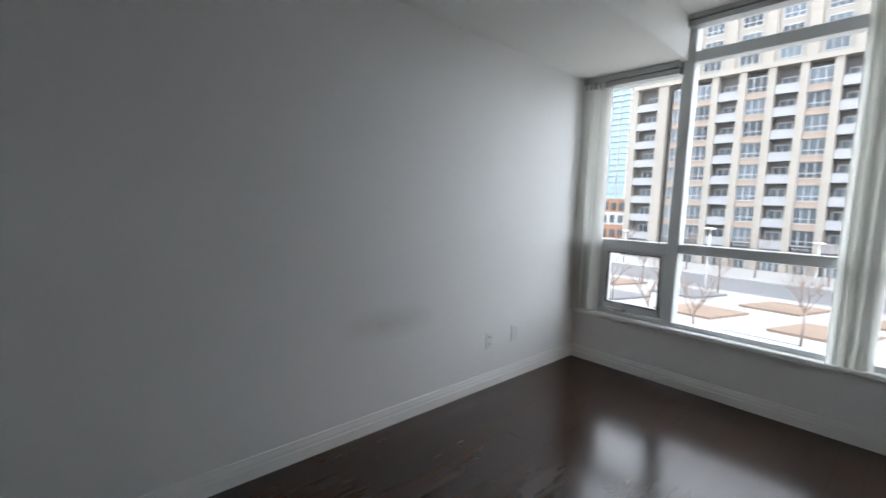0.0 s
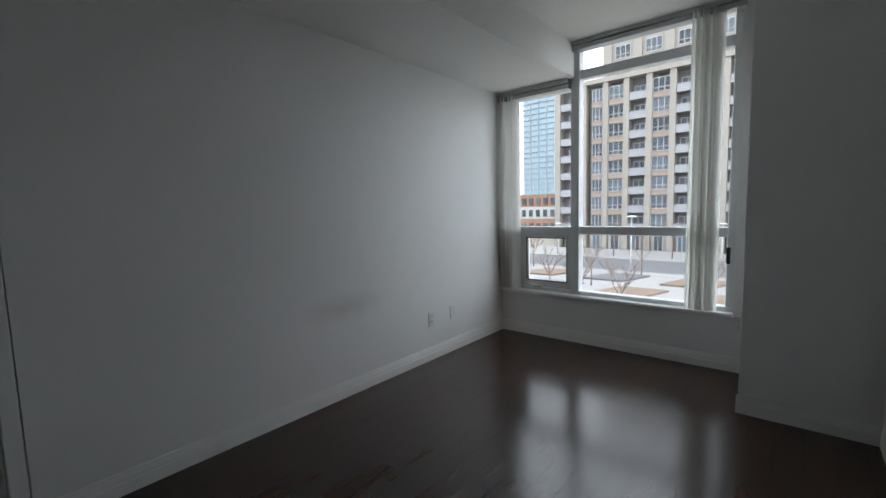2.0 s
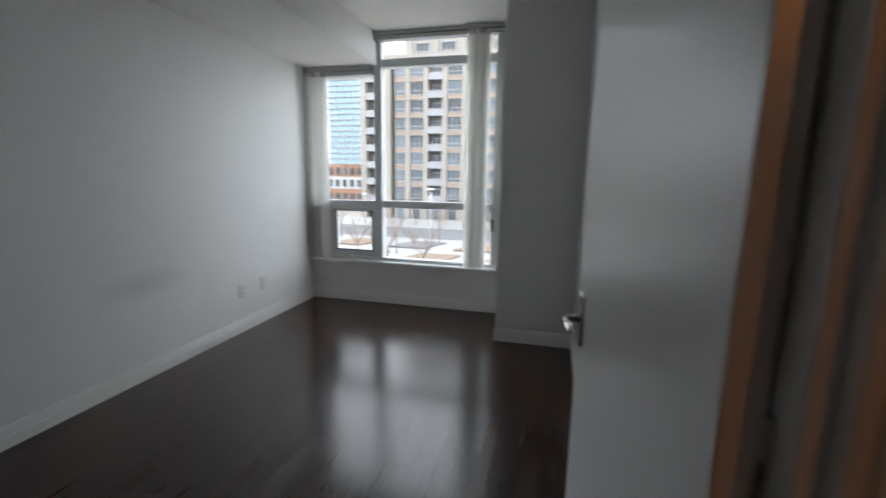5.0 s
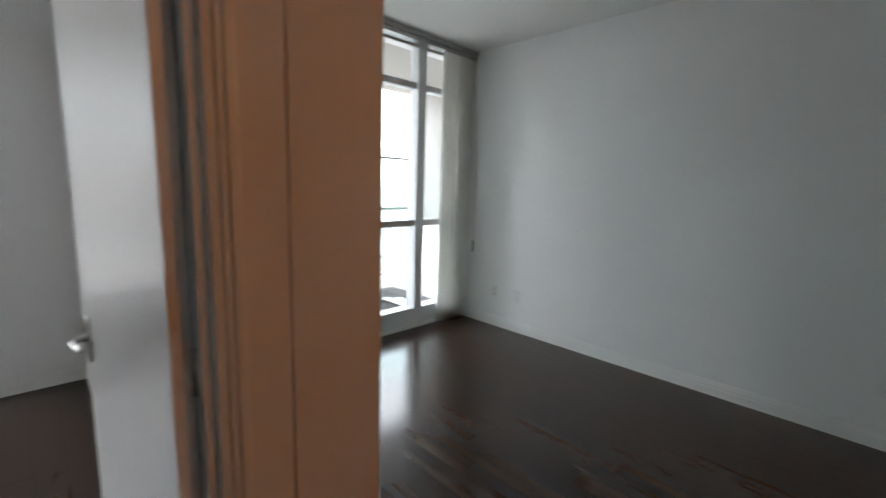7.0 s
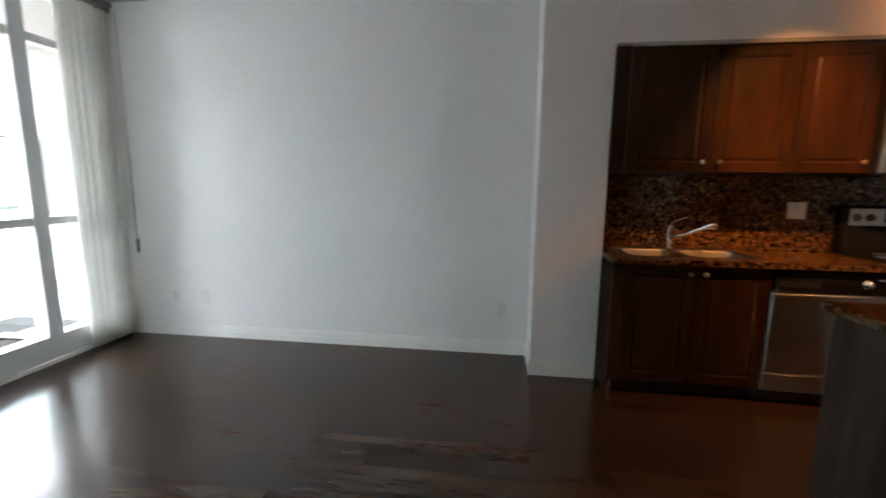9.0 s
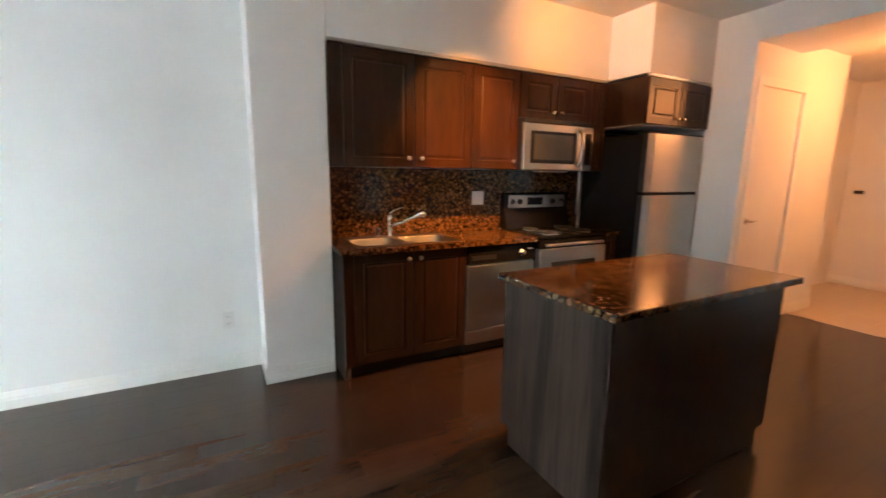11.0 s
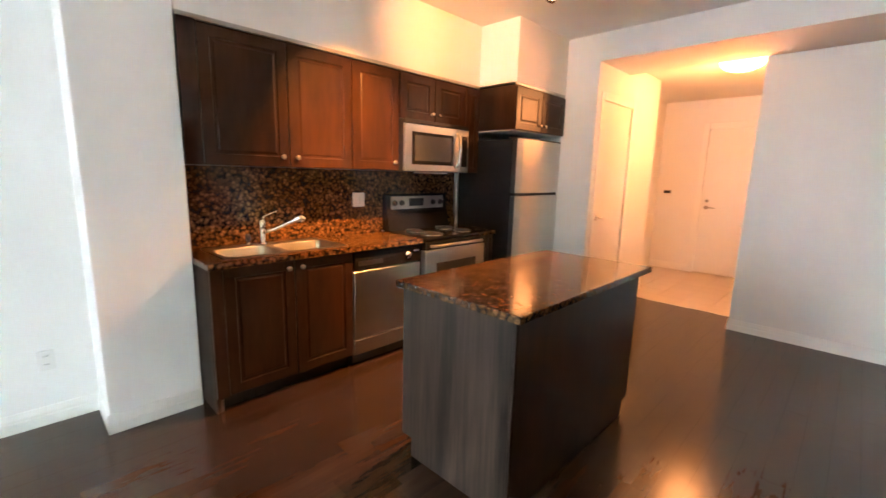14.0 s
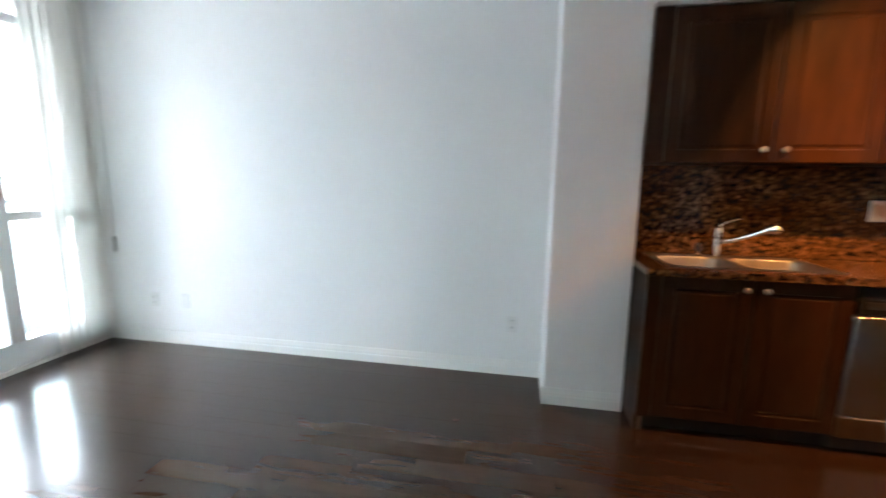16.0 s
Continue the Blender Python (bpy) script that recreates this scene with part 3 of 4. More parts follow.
plate("wall_socket", (5.85, -4.68, 0.37), "-x", "white double wall socket low on the living room wall")
plate("wall_socket", (2.27, -9.46, 0.36), "+y", "white double wall socket low on the dining wall")
plate("wall_switch", (5.828, -6.71, 1.20), "-x", "white double rocker plate on the granite backsplash", "rocker", (0.118, 0.118))

sd = thing("smoke_detector", "small round white smoke detector on the ceiling", "detector")
part("base", lathe(bmesh.new(), [(0.066, H - 0.012), (0.07, H - 0.008), (0.07, H - 0.001)], Matrix.Translation((3.98, -8.14, 0))), PLATE, sd)
part("cover", lathe(bmesh.new(), [(0.03, H - 0.042), (0.052, H - 0.038), (0.062, H - 0.022), (0.062, H - 0.0125)], Matrix.Translation((3.98, -8.14, 0))), PLATE, sd)


# ---- kitchen ----
def routed_door(name, x, y0, y1, z0, z1, mat, parent, label=""):
    """A cabinet door facing -x whose front is at x: a slab with a routed groove and a slightly raised field."""
    d = bmesh.new()
    y0, y1 = min(y0, y1), max(y0, y1)
    st = min(0.062, (y1 - y0) * 0.22, (z1 - z0) * 0.22)
    rings = []
    for inset, dx in ((0, 0.02), (0, 0.002), (0.002, 0), (st, 0), (st + 0.003, 0.006), (st + 0.014, 0.0065), (st + 0.026, 0.001)):
        rings.append([d.verts.new(v) for v in ((x + dx, y0 + inset, z0 + inset), (x + dx, y1 - inset, z0 + inset), (x + dx, y1 - inset, z1 - inset), (x + dx, y0 + inset, z1 - inset))])
    for a, b in zip(rings, rings[1:]):
        for k in range(4):
            d.faces.new((a[k], a[(k + 1) % 4], b[(k + 1) % 4], b[k]))
    d.faces.new(rings[-1])
    d.faces.new(rings[0][::-1])
    return part(name, d, mat, parent, label)


def knob(x, y, z, parent):
    m = Matrix.Translation((x, y, z)) @ pose(0, 0, 0, 0, -90, 0)
    return part("knob", lathe(bmesh.new(), [(0.008, -0.001), (0.006, 0.010), (0.010, 0.014), (0.0155, 0.020), (0.0155, 0.026), (0.009, 0.031)], m, 16), NICKEL, parent, "satin nickel knob")


UX, BACK = 5.488, 5.85
UZ0, UZ1 = 1.45, 2.214
up = thing("upper_cabinet", "dark espresso wood upper cabinet with two routed doors", "cabinet", group="upper cabinets")
part("body", boxes((UX + 0.022, BACK - 0.002, -6.43, -5.344, UZ0, UZ1 + 0.012), bev=0.001), CAB, up)
part("filler", boxes((UX, UX + 0.021, -5.435, -5.344, UZ0, UZ1 + 0.012)), CAB, up)
for a, b, k in ((-5.947, -5.44, -5.90), (-6.427, -5.953, -6.0)):
    d = routed_door("door", UX, a, b, UZ0 + 0.003, UZ1, CAB, up)
    knob(UX, k, UZ0 + 0.065, d)
up2 = thing("upper_cabinet", "dark espresso wood upper cabinet with one routed door", "cabinet", group="upper cabinets")
part("body", boxes((UX + 0.022, BACK - 0.002, -6.872, -6.432, UZ0, UZ1 + 0.012), bev=0.001), CAB, up2)
d = routed_door("door", UX, -6.868, -6.435, UZ0 + 0.003, UZ1, CAB, up2)
knob(UX, -6.82, UZ0 + 0.065, d)
up3 = thing("upper_cabinet", "short dark espresso cabinet above the microwave", "cabinet", group="upper cabinets")
part("body", boxes((UX + 0.022, BACK - 0.002, -7.655, -6.876, 1.865, UZ1 + 0.012), bev=0.001), CAB, up3)
for a, b, k in ((-7.262, -6.88, -7.225), (-7.652, -7.268, -7.305)):
    d = routed_door("door", UX, a, b, 1.868, UZ1, CAB, up3)
    knob(UX, k, 1.925, d)
up4 = thing("upper_cabinet", "narrow dark espresso upper cabinet beside the fridge", "cabinet", group="upper cabinets")
part("body", boxes((UX + 0.022, BACK - 0.002, -7.857, -7.658, UZ0, UZ1 + 0.012), bev=0.001), CAB, up4)
routed_door("door", UX, -7.855, -7.662, UZ0 + 0.003, UZ1, CAB, up4)
up5 = thing("fridge_cabinet", "deep dark espresso cabinet above the fridge", "cabinet", group="upper cabinets")
part("body", boxes((5.092, BACK - 0.002, -8.715, -7.862, 1.845, UZ1 + 0.012), bev=0.001), CAB, up5)
part("underside", boxes((5.10, BACK - 0.01, -8.71, -7.868, 1.838, 1.845)), PLATE, up5, "pale melamine underside")
for a, b, k in ((-8.285, -7.864, -8.245), (-8.712, -8.291, -8.33)):
    d = routed_door("door", 5.07, a, b, 1.848, UZ1, CAB, up5)
    knob(5.07, k, 1.905, d)

# grey strip that stands in for the shadow line under the soffit
structure("cabinet_shadow_strip", boxes((UX + 0.004, UX + 0.02, -7.857, -5.344, UZ1 + 0.0125, 2.2495), (5.082, 5.10, -8.715, -7.862, UZ1 + 0.013, 2.2495)), VALANCE, "thin grey strip standing in for the shadow line between cabinets and soffit", "trim")

BX = 5.29
base = thing("base_cabinet", "dark espresso sink cabinet with two routed doors", "cabinet", group="base cabinets")
part("body", boxes((BX + 0.022, BACK - 0.002, -6.293, -5.38, 0.10, 0.64), (BX + 0.022, BX + 0.06, -6.293, -5.38, 0.64, 0.879)), CAB, base)
part("side_panel", boxes((BX + 0.02, 5.849, -5.379, -5.36, 0.0, 0.879), bev=0.001), CABSIDE, base, "grey brown laminate side panel")
part("toe_kick", boxes((BX + 0.08, BX + 0.10, -6.293, -5.40, -0.0, 0.10)), KICK, base)
part("filler", boxes((BX, BX + 0.02, -5.43, -5.362, 0.10, 0.879)), CAB, base)
for a, b, k in ((-5.857, -5.433, -5.815), (-6.29, -5.863, -5.905)):
    d = routed_door("door", BX, a, b, 0.105, 0.875, CAB, base)
    knob(BX, k, 0.825, d)
foot = part("foot", tube(bmesh.new(), [(BX + 0.05, -5.39, 0.0), (BX + 0.05, -5.39, 0.10)], 0.016, 10), NICKEL, base, "metal levelling foot")
base2 = thing("base_cabinet", "narrow dark espresso base cabinet beside the fridge", "cabinet", group="base cabinets")
part("body", boxes((BX + 0.022, BACK - 0.002, -7.895, -7.712, 0.10, 0.879), bev=0.001), CAB, base2)
part("toe_kick", boxes((BX + 0.08, BX + 0.10, -7.895, -7.712, 0.0, 0.10)), KICK, base2)
routed_door("door", BX, -7.893, -7.715, 0.105, 0.875, CAB, base2)

CX = 5.255
SX0, SX1, SY0, SY1 = 5.345, 5.765, -6.265, -5.475


def countertop():
    bm = boxes((CX, SX0 + 0.012, -6.938, -5.345, 0.88, 0.915), (SX1 - 0.012, BACK - 0.001, -6.938, -5.345, 0.88, 0.915), (SX0 + 0.012, SX1 - 0.012, SY1 - 0.012, -5.345, 0.88, 0.915), (SX0 + 0.012, SX1 - 0.012, -6.938, SY0 + 0.012, 0.88, 0.915))
    return bm


tagged(part("countertop", countertop(), GRANITE), "polished brown speckled granite countertop with a pale chipped edge", "countertop", "granite tops")
tagged(part("countertop", boxes((CX, BACK - 0.001, -7.90, -7.712, 0.88, 0.915), bev=0.002), GRANITE), "short polished brown granite countertop beside the stove", "countertop", "granite tops")
bs = thing("backsplash", "polished brown speckled granite backsplash with a thicker low upstand", "backsplash")
part("panel", boxes((5.829, 5.849, -7.90, -5.345, 0.916, 1.449)), GRANITE, bs)
part("upstand", boxes((5.808, 5.8285, -6.938, -5.345, 0.916, 1.02), (5.808, 5.8285, -7.90, -7.712, 0.916, 1.02), bev=0.002), GRANITE, bs)
tagged(part("edge_strip", boxes((5.80, 5.849, -7.918, -7.902, 0.90, 1.449)), FRAME), "pale metal strip ending the backsplash", "trim", kind="structure")


def bowl(bm, x0, x1, y0, y1, z, depth, r=0.07):
    """A rounded rectangular bowl, open at the top, with a rolled rim."""
    def ring(inset, zz, rr):
        out = []
        for cx, cy, a0 in ((x1 - rr, y1 - rr, 0), (x0 + rr, y1 - rr, 90), (x0 + rr, y0 + rr, 180), (x1 - rr, y0 + rr, 270)):
            for k in range(6):
                a = radians(a0 + k * 18)
                out.append(bm.verts.new((cx + (rr - inset) * math.cos(a), cy + (rr - inset) * math.sin(a), zz)))
        return out
    rings = [ring(-0.012, z, r), ring(0.0, z + 0.003, r), ring(0.006, z - 0.006, r), ring(0.012, z - depth * 0.8, r), ring(0.035, z - depth, r)]
    for a, b in zip(rings, rings[1:]):
        for k in range(len(a)):
            f = bm.faces.new((a[k], a[(k + 1) % len(a)], b[(k + 1) % len(b)], b[k]))
            f.smooth = True
    bm.faces.new(rings[-1])


sink = thing("double_sink", "stainless steel double bowl sink set into the granite", "sink")
mid = (SY0 + SY1) / 2 + 0.02
rim = boxes((SX0 - 0.012, SX0 + 0.012, SY0 - 0.012, SY1 + 0.012, 0.9155, 0.919), (SX1 - 0.075, SX1 + 0.012, SY0 - 0.012, SY1 + 0.012, 0.9155, 0.919), (SX0 + 0.012, SX1 - 0.075, SY0 - 0.012, SY0 + 0.012, 0.9155, 0.919), (SX0 + 0.012, SX1 - 0.075, SY1 - 0.012, SY1 + 0.012, 0.9155, 0.919), (SX0 + 0.012, SX1 - 0.075, mid - 0.014, mid + 0.014, 0.9155, 0.919))
part("rim", rim, STEEL, sink)
for a, b in ((SY0 + 0.012, mid - 0.014), (mid + 0.014, SY1 - 0.012)):
    bm = bmesh.new()
    bowl(bm, SX0 + 0.012, SX1 - 0.075, a, b, 0.917, 0.17)
    bw = part("bowl", bm, STEEL, sink)
    part("drain", lathe(bmesh.new(), [(0.04, 0.749), (0.04, 0.753), (0.03, 0.751)], Matrix.Translation(((SX0 + SX1) / 2 - 0.03, (a + b) / 2, 0)), 20), CHROME, bw)

FX, FYC = 5.725, -5.845
fau = thing("faucet", "chrome single lever kitchen faucet with a pull-out spout", "faucet", (0, 0, 0))
part("body", lathe(bmesh.new(), [(0.030, 0.919), (0.030, 0.926), (0.021, 0.932), (0.020, 1.03), (0.024, 1.06), (0.020, 1.09), (0.008, 1.10)], Matrix.Translation((FX, FYC, 0)), 22), CHROME, fau)
part("spout", tube(bmesh.new(), [(FX - 0.01, FYC, 1.0), (FX - 0.06, FYC - 0.07, 1.03), (FX - 0.13, FYC - 0.165, 1.085), (FX - 0.145, FYC - 0.185, 1.10), (FX - 0.165, FYC - 0.21, 1.105), (FX - 0.175, FYC - 0.222, 1.085)], [0.013, 0.013, 0.014, 0.024, 0.026, 0.021], 14), CHROME, fau)
part("lever", tube(bmesh.new(), [(FX, FYC, 1.09), (FX + 0.0, FYC - 0.02, 1.115), (FX - 0.015, FYC - 0.08, 1.14), (FX - 0.02, FYC - 0.10, 1.145)], [0.010, 0.007, 0.005, 0.006], 10), CHROME, fau)
spr = thing("side_spray", "small black and chrome spray head beside the faucet", "spray")
part("holder", lathe(bmesh.new(), [(0.022, 0.919), (0.018, 0.93), (0.012, 0.945)], Matrix.Translation((FX, FYC + 0.10, 0)), 16), CHROME, spr)
part("head", lathe(bmesh.new(), [(0.010, 0.945), (0.018, 0.965), (0.016, 0.99), (0.006, 0.995)], Matrix.Translation((FX, FYC + 0.10, 0)), 16), BLACKM, spr)

# dishwasher
dw = thing("dishwasher", "stainless steel dishwasher with a black control strip", "dishwasher")
part("body", boxes((BX + 0.03, BACK - 0.002, -6.935, -6.298, 0.02, 0.876)), BLACKM, dw)
part("door", boxes((BX - 0.008, BX + 0.03, -6.932, -6.30, 0.215, 0.725), bev=0.004), STEEL, dw, "brushed steel door panel")
part("lower_panel", boxes((BX - 0.004, BX + 0.03, -6.932, -6.30, 0.095, 0.208), bev=0.004), STEEL, dw)
part("control_strip", boxes((BX - 0.012, BX + 0.03, -6.932, -6.30, 0.732, 0.872), bev=0.006), BLACK, dw)
part("vent", boxes((BX - 0.014, BX - 0.011, -6.55, -6.33, 0.765, 0.80)), BLACKM, dw)
part("dial", lathe(bmesh.new(), [(0.030, 0.0), (0.030, 0.006), (0.022, 0.008), (0.020, 0.022), (0.012, 0.024)], Matrix.Translation((BX - 0.012, -6.80, 0.80)) @ pose(0, 0, 0, 0, -90, 0), 20), CHROME, dw)
part("latch", boxes((BX - 0.022, BX - 0.012, -6.905, -6.85, 0.82, 0.835), bev=0.003), CHROME, dw)
part("toe_kick", boxes((BX + 0.07, BX + 0.09, -6.932, -6.30, 0.0, 0.09)), KICK, dw)

# stove
st = thing("stove", "freestanding electric coil stove with black top and steel oven door", "stove")
VY0, VY1 = -7.705, -6.945
part("body", boxes((BX + 0.01, 5.80, VY0, VY1, 0.03, 0.89), bev=0.003), BLACK, st)
part("cooktop", boxes((5.235, 5.80, VY0, VY1, 0.892, 0.922), bev=0.008), BLACK, st)
od = part("oven_door", boxes((5.235, BX + 0.008, VY0 + 0.005, VY1 - 0.005, 0.26, 0.81), bev=0.006), STEEL, st, "brushed steel oven door")
part("oven_window", boxes((5.231, 5.236, VY0 + 0.13, VY1 - 0.13, 0.36, 0.70), bev=0.002), DARKGLASS, od)
hbm = bmesh.new()
tube(hbm, [(5.235, VY0 + 0.06, 0.845), (5.195, VY0 + 0.09, 0.85), (5.19, (VY0 + VY1) / 2, 0.852), (5.195, VY1 - 0.09, 0.85), (5.235, VY1 - 0.06, 0.845)], 0.012, 10)
part("oven_handle", hbm, STEEL, od)
part("top_band", boxes((5.238, BX + 0.008, VY0 + 0.004, VY1 - 0.004, 0.815, 0.888), bev=0.004), BLACK, st)
part("drawer", boxes((5.24, BX + 0.008, VY0 + 0.005, VY1 - 0.005, 0.07, 0.25), bev=0.006), STEEL, st)
bg = bmesh.new()
v = [(5.70, 0.923), (5.735, 1.07), (5.745, 1.09), (5.755, 1.235), (5.765, 1.245), (5.805, 1.245), (5.805, 0.923)]
r0 = [bg.verts.new((x, VY0 + 0.002, z)) for x, z in v]
r1 = [bg.verts.new((x, VY1 - 0.002, z)) for x, z in v]
for k in range(len(v)):
    bg.faces.new((r0[k], r0[(k + 1) % len(v)], r1[(k + 1) % len(v)], r1[k]))
bg.faces.new(r0[::-1])
bg.faces.new(r1)
part("backguard", bg, BLACK, st)
part("control_panel", boxes((5.738, 5.752, VY0 + 0.06, VY1 - 0.05, 1.11, 1.225), bev=0.004), STEEL, st, "brushed steel control panel")
part("display", boxes((5.735, 5.7385, -7.38, -7.20, 1.135, 1.205), bev=0.001), BLACK, st)
for y in (-7.03, -7.11, -7.50, -7.60):
    part("control_knob", lathe(bmesh.new(), [(0.026, 0), (0.026, 0.006), (0.02, 0.010), (0.017, 0.026), (0.010, 0.028)], Matrix.Translation((5.738, y, 1.165)) @ pose(0, 0, 0, 0, -90, 0), 18), BLACKM, st)
for x, y, r in ((5.37, -7.14, 0.095), (5.37, -7.53, 0.075), (5.60, -7.14, 0.075), (5.60, -7.53, 0.095)):
    dish = part("burner", lathe(bmesh.new(), [(r + 0.018, 0.9225), (r + 0.018, 0.927), (r + 0.006, 0.928), (r - 0.01, 0.924)], Matrix.Translation((x, y, 0)), 28), CHROME, st, "chrome drip pan with a coil")
    co = bmesh.new()
    tube(co, [(x + rr * math.cos(a), y + rr * math.sin(a), 0.934) for a, rr in ((k * 0.35, r * (0.22 + 0.75 * k / 64)) for k in range(65))], 0.0045, 6)
    part("coil", co, BLACKM, dish)

# microwave
mw = thing("microwave", "stainless steel over-the-range microwave below the cabinet", "microwave")
MY0, MY1, MX = -7.645, -6.882, 5.425
part("body", boxes((MX + 0.03, BACK - 0.002, MY0, MY1, 1.445, 1.862), bev=0.003), BLACKM, mw)
md = part("door", boxes((MX, MX + 0.03, -7.53, MY1 + 0.002, 1.45, 1.825), bev=0.006), STEEL, mw, "brushed steel door")
part("window_frame", boxes((MX - 0.003, MX + 0.002, -7.44, MY1 - 0.07, 1.505, 1.765), bev=0.002), BLACK, md)
part("window", boxes((MX - 0.005, MX - 0.002, -7.41, MY1 - 0.10, 1.535, 1.74), bev=0.001), MWGLASS, md)
hbm = bmesh.new()
tube(hbm, [(MX, -7.485, 1.49), (MX - 0.03, -7.488, 1.52), (MX - 0.042, -7.49, 1.64), (MX - 0.03, -7.488, 1.76), (MX, -7.485, 1.79)], 0.013, 10)
part("handle", hbm, STEEL, md, "curved steel handle")
part("control_panel", boxes((MX + 0.002, MX + 0.03, MY0, -7.534, 1.45, 1.825), bev=0.004), STEEL, mw)
part("keypad", boxes((MX - 0.001, MX + 0.003, MY0 + 0.02, -7.55, 1.50, 1.77), bev=0.001), BLACK, mw)
part("vent_grille", boxes((MX + 0.004, MX + 0.03, MY0, MY1, 1.829, 1.861), bev=0.002), BLACKM, mw)
part("lamp_cover", boxes((MX + 0.03, MX + 0.14, -7.40, -7.10, 1.434, 1.445), bev=0.002), PLATE, mw)

# fridge
fr = thing("fridge", "top freezer fridge with black sides and stainless steel doors", "fridge")
RY0, RY1, RX = -8.69, -7.925, 5.06
part("body", boxes((RX + 0.075, 5.80, RY0, RY1, 0.03, 1.765), bev=0.006), BLACK, fr, "black textured cabinet")
for nm, z0, z1 in (("freezer_door", 1.275, 1.77), ("fridge_door", 0.09, 1.245)):
    bm = bmesh.new()
    n = 10
    prof = [(RX + 0.07, RY0), (RX + 0.07, RY1)] + [(RX + 0.022 - 0.022 * (1 - (2 * k / n - 1) ** 2) ** 0.5, RY1 + (RY0 - RY1) * k / n) for k in range(n + 1)]
    prism(bm, prof, "z", z0, z1)
    fd = part(nm, bm, STEEL, fr, "gently curved brushed steel door")
    part("edge_trim", boxes((RX + 0.025, RX + 0.072, RY1 + 0.0005, RY1 + 0.006, z0, z1), bev=0.001), BLACKM, fd)
part("handle_gap", boxes((RX + 0.03, RX + 0.075, RY0 + 0.01, RY1 - 0.01, 1.246, 1.274)), BLACK, fr)
part("top_cap", boxes((RX + 0.02, RX + 0.12, RY0, RY1, 1.771, 1.785), bev=0.004), BLACK, fr)
part("badge", boxes((RX + 0.011, RX + 0.0135, RY0 + 0.055, RY0 + 0.09, 1.66, 1.68)), CHROME, fr)
part("base_grille", boxes((RX + 0.05, RX + 0.075, RY0 + 0.01, RY1 - 0.01, 0.0, 0.085)), BLACKM, fr)

# island
isl = thing("kitchen_island", "dark wood laminate island with a polished granite top", "island")
IX0, IX1, IY0, IY1 = 3.66, 4.325, -7.20, -5.945
part("body", boxes((IX0 + 0.019, IX1, IY0, IY1 - 0.02, 0.10, 0.882), bev=0.001), CAB, isl)
part("end_panel", boxes((IX0 + 0.012, IX1 - 0.07, IY1 - 0.019, IY1, 0.0, 0.10), (IX0 + 0.012, IX1, IY1 - 0.019, IY1, 0.10, 0.882)), CABSIDE, isl, "grey brown laminate end panel")
part("back_panel", boxes((IX0, IX0 + 0.018, IY0, IY1 - 0.021, 0.10, 0.882), (IX0, IX0 + 0.018, IY0 + 0.07, IY1 - 0.021, 0.0, 0.10)), CAB, isl, "dark espresso back panel")
part("corner_trim", boxes((IX0 - 0.002, IX0 + 0.011, IY1 - 0.0205, IY1 + 0.001, 0.0, 0.882), bev=0.001), CABSIDE, isl, "pale worn corner edge")
part("toe_kick", boxes((IX0 + 0.03, IX1 - 0.07, IY0 + 0.07, IY1 - 0.03, 0.0, 0.10)), KICK, isl)
for k, (a, b) in enumerate(((-6.51, -5.975), (-7.195, -6.515))):
    d = bmesh.new()
    box(d, IX1 + 0.001, IX1 + 0.02, a, b, 0.11, 0.875, 0.002)
    part("door", d, CAB, isl)
part("granite_top", boxes((3.622, 4.355, -7.29, -5.915, 0.884, 0.917), bev=0.003), GRANITE, isl, "polished brown speckled granite slab")


# ---- hall ----
hd = tagged(part("door_2", boxes((4.752, 4.79, -9.605, -8.86, 0.012, 2.20), bev=0.002), DOORW), "flat white hall closet door with a lever", "door", kind="structure")
b = bmesh.new()
lever(b, (4.752, -8.93, 1.02), (-1, 0, 0), (0, -1, 0), False)
lathe(b, [(0.028, 0), (0.028, 0.008), (0.02, 0.01)], Matrix.Translation((4.752, -8.93, 1.02)) @ pose(0, 0, 0, 0, -90, 0), 18)
part("door_handle", b, NICKEL, hd)
b = bmesh.new()
for z in (0.25, 1.1, 1.95):
    box(b, 4.744, 4.754, -9.612, -9.60, z - 0.045, z + 0.045)
part("hinge", b, NICKEL, hd)
structure("door_casing_hall", boxes((4.728, 4.7505, -9.68, -9.600, 0.0, 2.27), (4.728, 4.7505, -8.865, -8.80, 0.0, 2.27), (4.728, 4.7505, -9.600, -8.865, 2.195, 2.27), bev=0.003), TRIM, "white painted casing of the closet door", "trim")
ed = tagged(part("door_3", boxes((3.76, 4.55, -12.16, -12.13, 0.012, 2.20), bev=0.002), DOORW), "flat white entry door with a lever and deadbolt", "door", kind="structure")
b = bmesh.new()
lever(b, (4.47, -12.13, 1.03), (0, 1, 0), (-1, 0, 0), False)
for z, r in ((1.03, 0.028), (1.13, 0.024)):
    lathe(b, [(r, 0), (r, 0.010), (r * 0.7, 0.013)], Matrix.Translation((4.47, -12.13, z)) @ pose(0, 0, 0, -90, 0, 0), 18)
part("door_handle", b, NICKEL, ed)
part("latch_plate", boxes((4.548, 4.552, -12.15, -12.128, 1.0, 1.16)), BLACKM, ed)
structure("door_casing_entry", boxes((4.546, 4.63, -12.128, -12.104, 0.0, 2.29), (3.69, 3.764, -12.128, -12.104, 0.0, 2.29), (3.764, 4.546, -12.128, -12.104, 2.195, 2.29), bev=0.003), TRIM, "white painted casing of the entry door", "trim")
th = thing("thermostat", "small dark thermostat on a white plate in the hall", "thermostat")
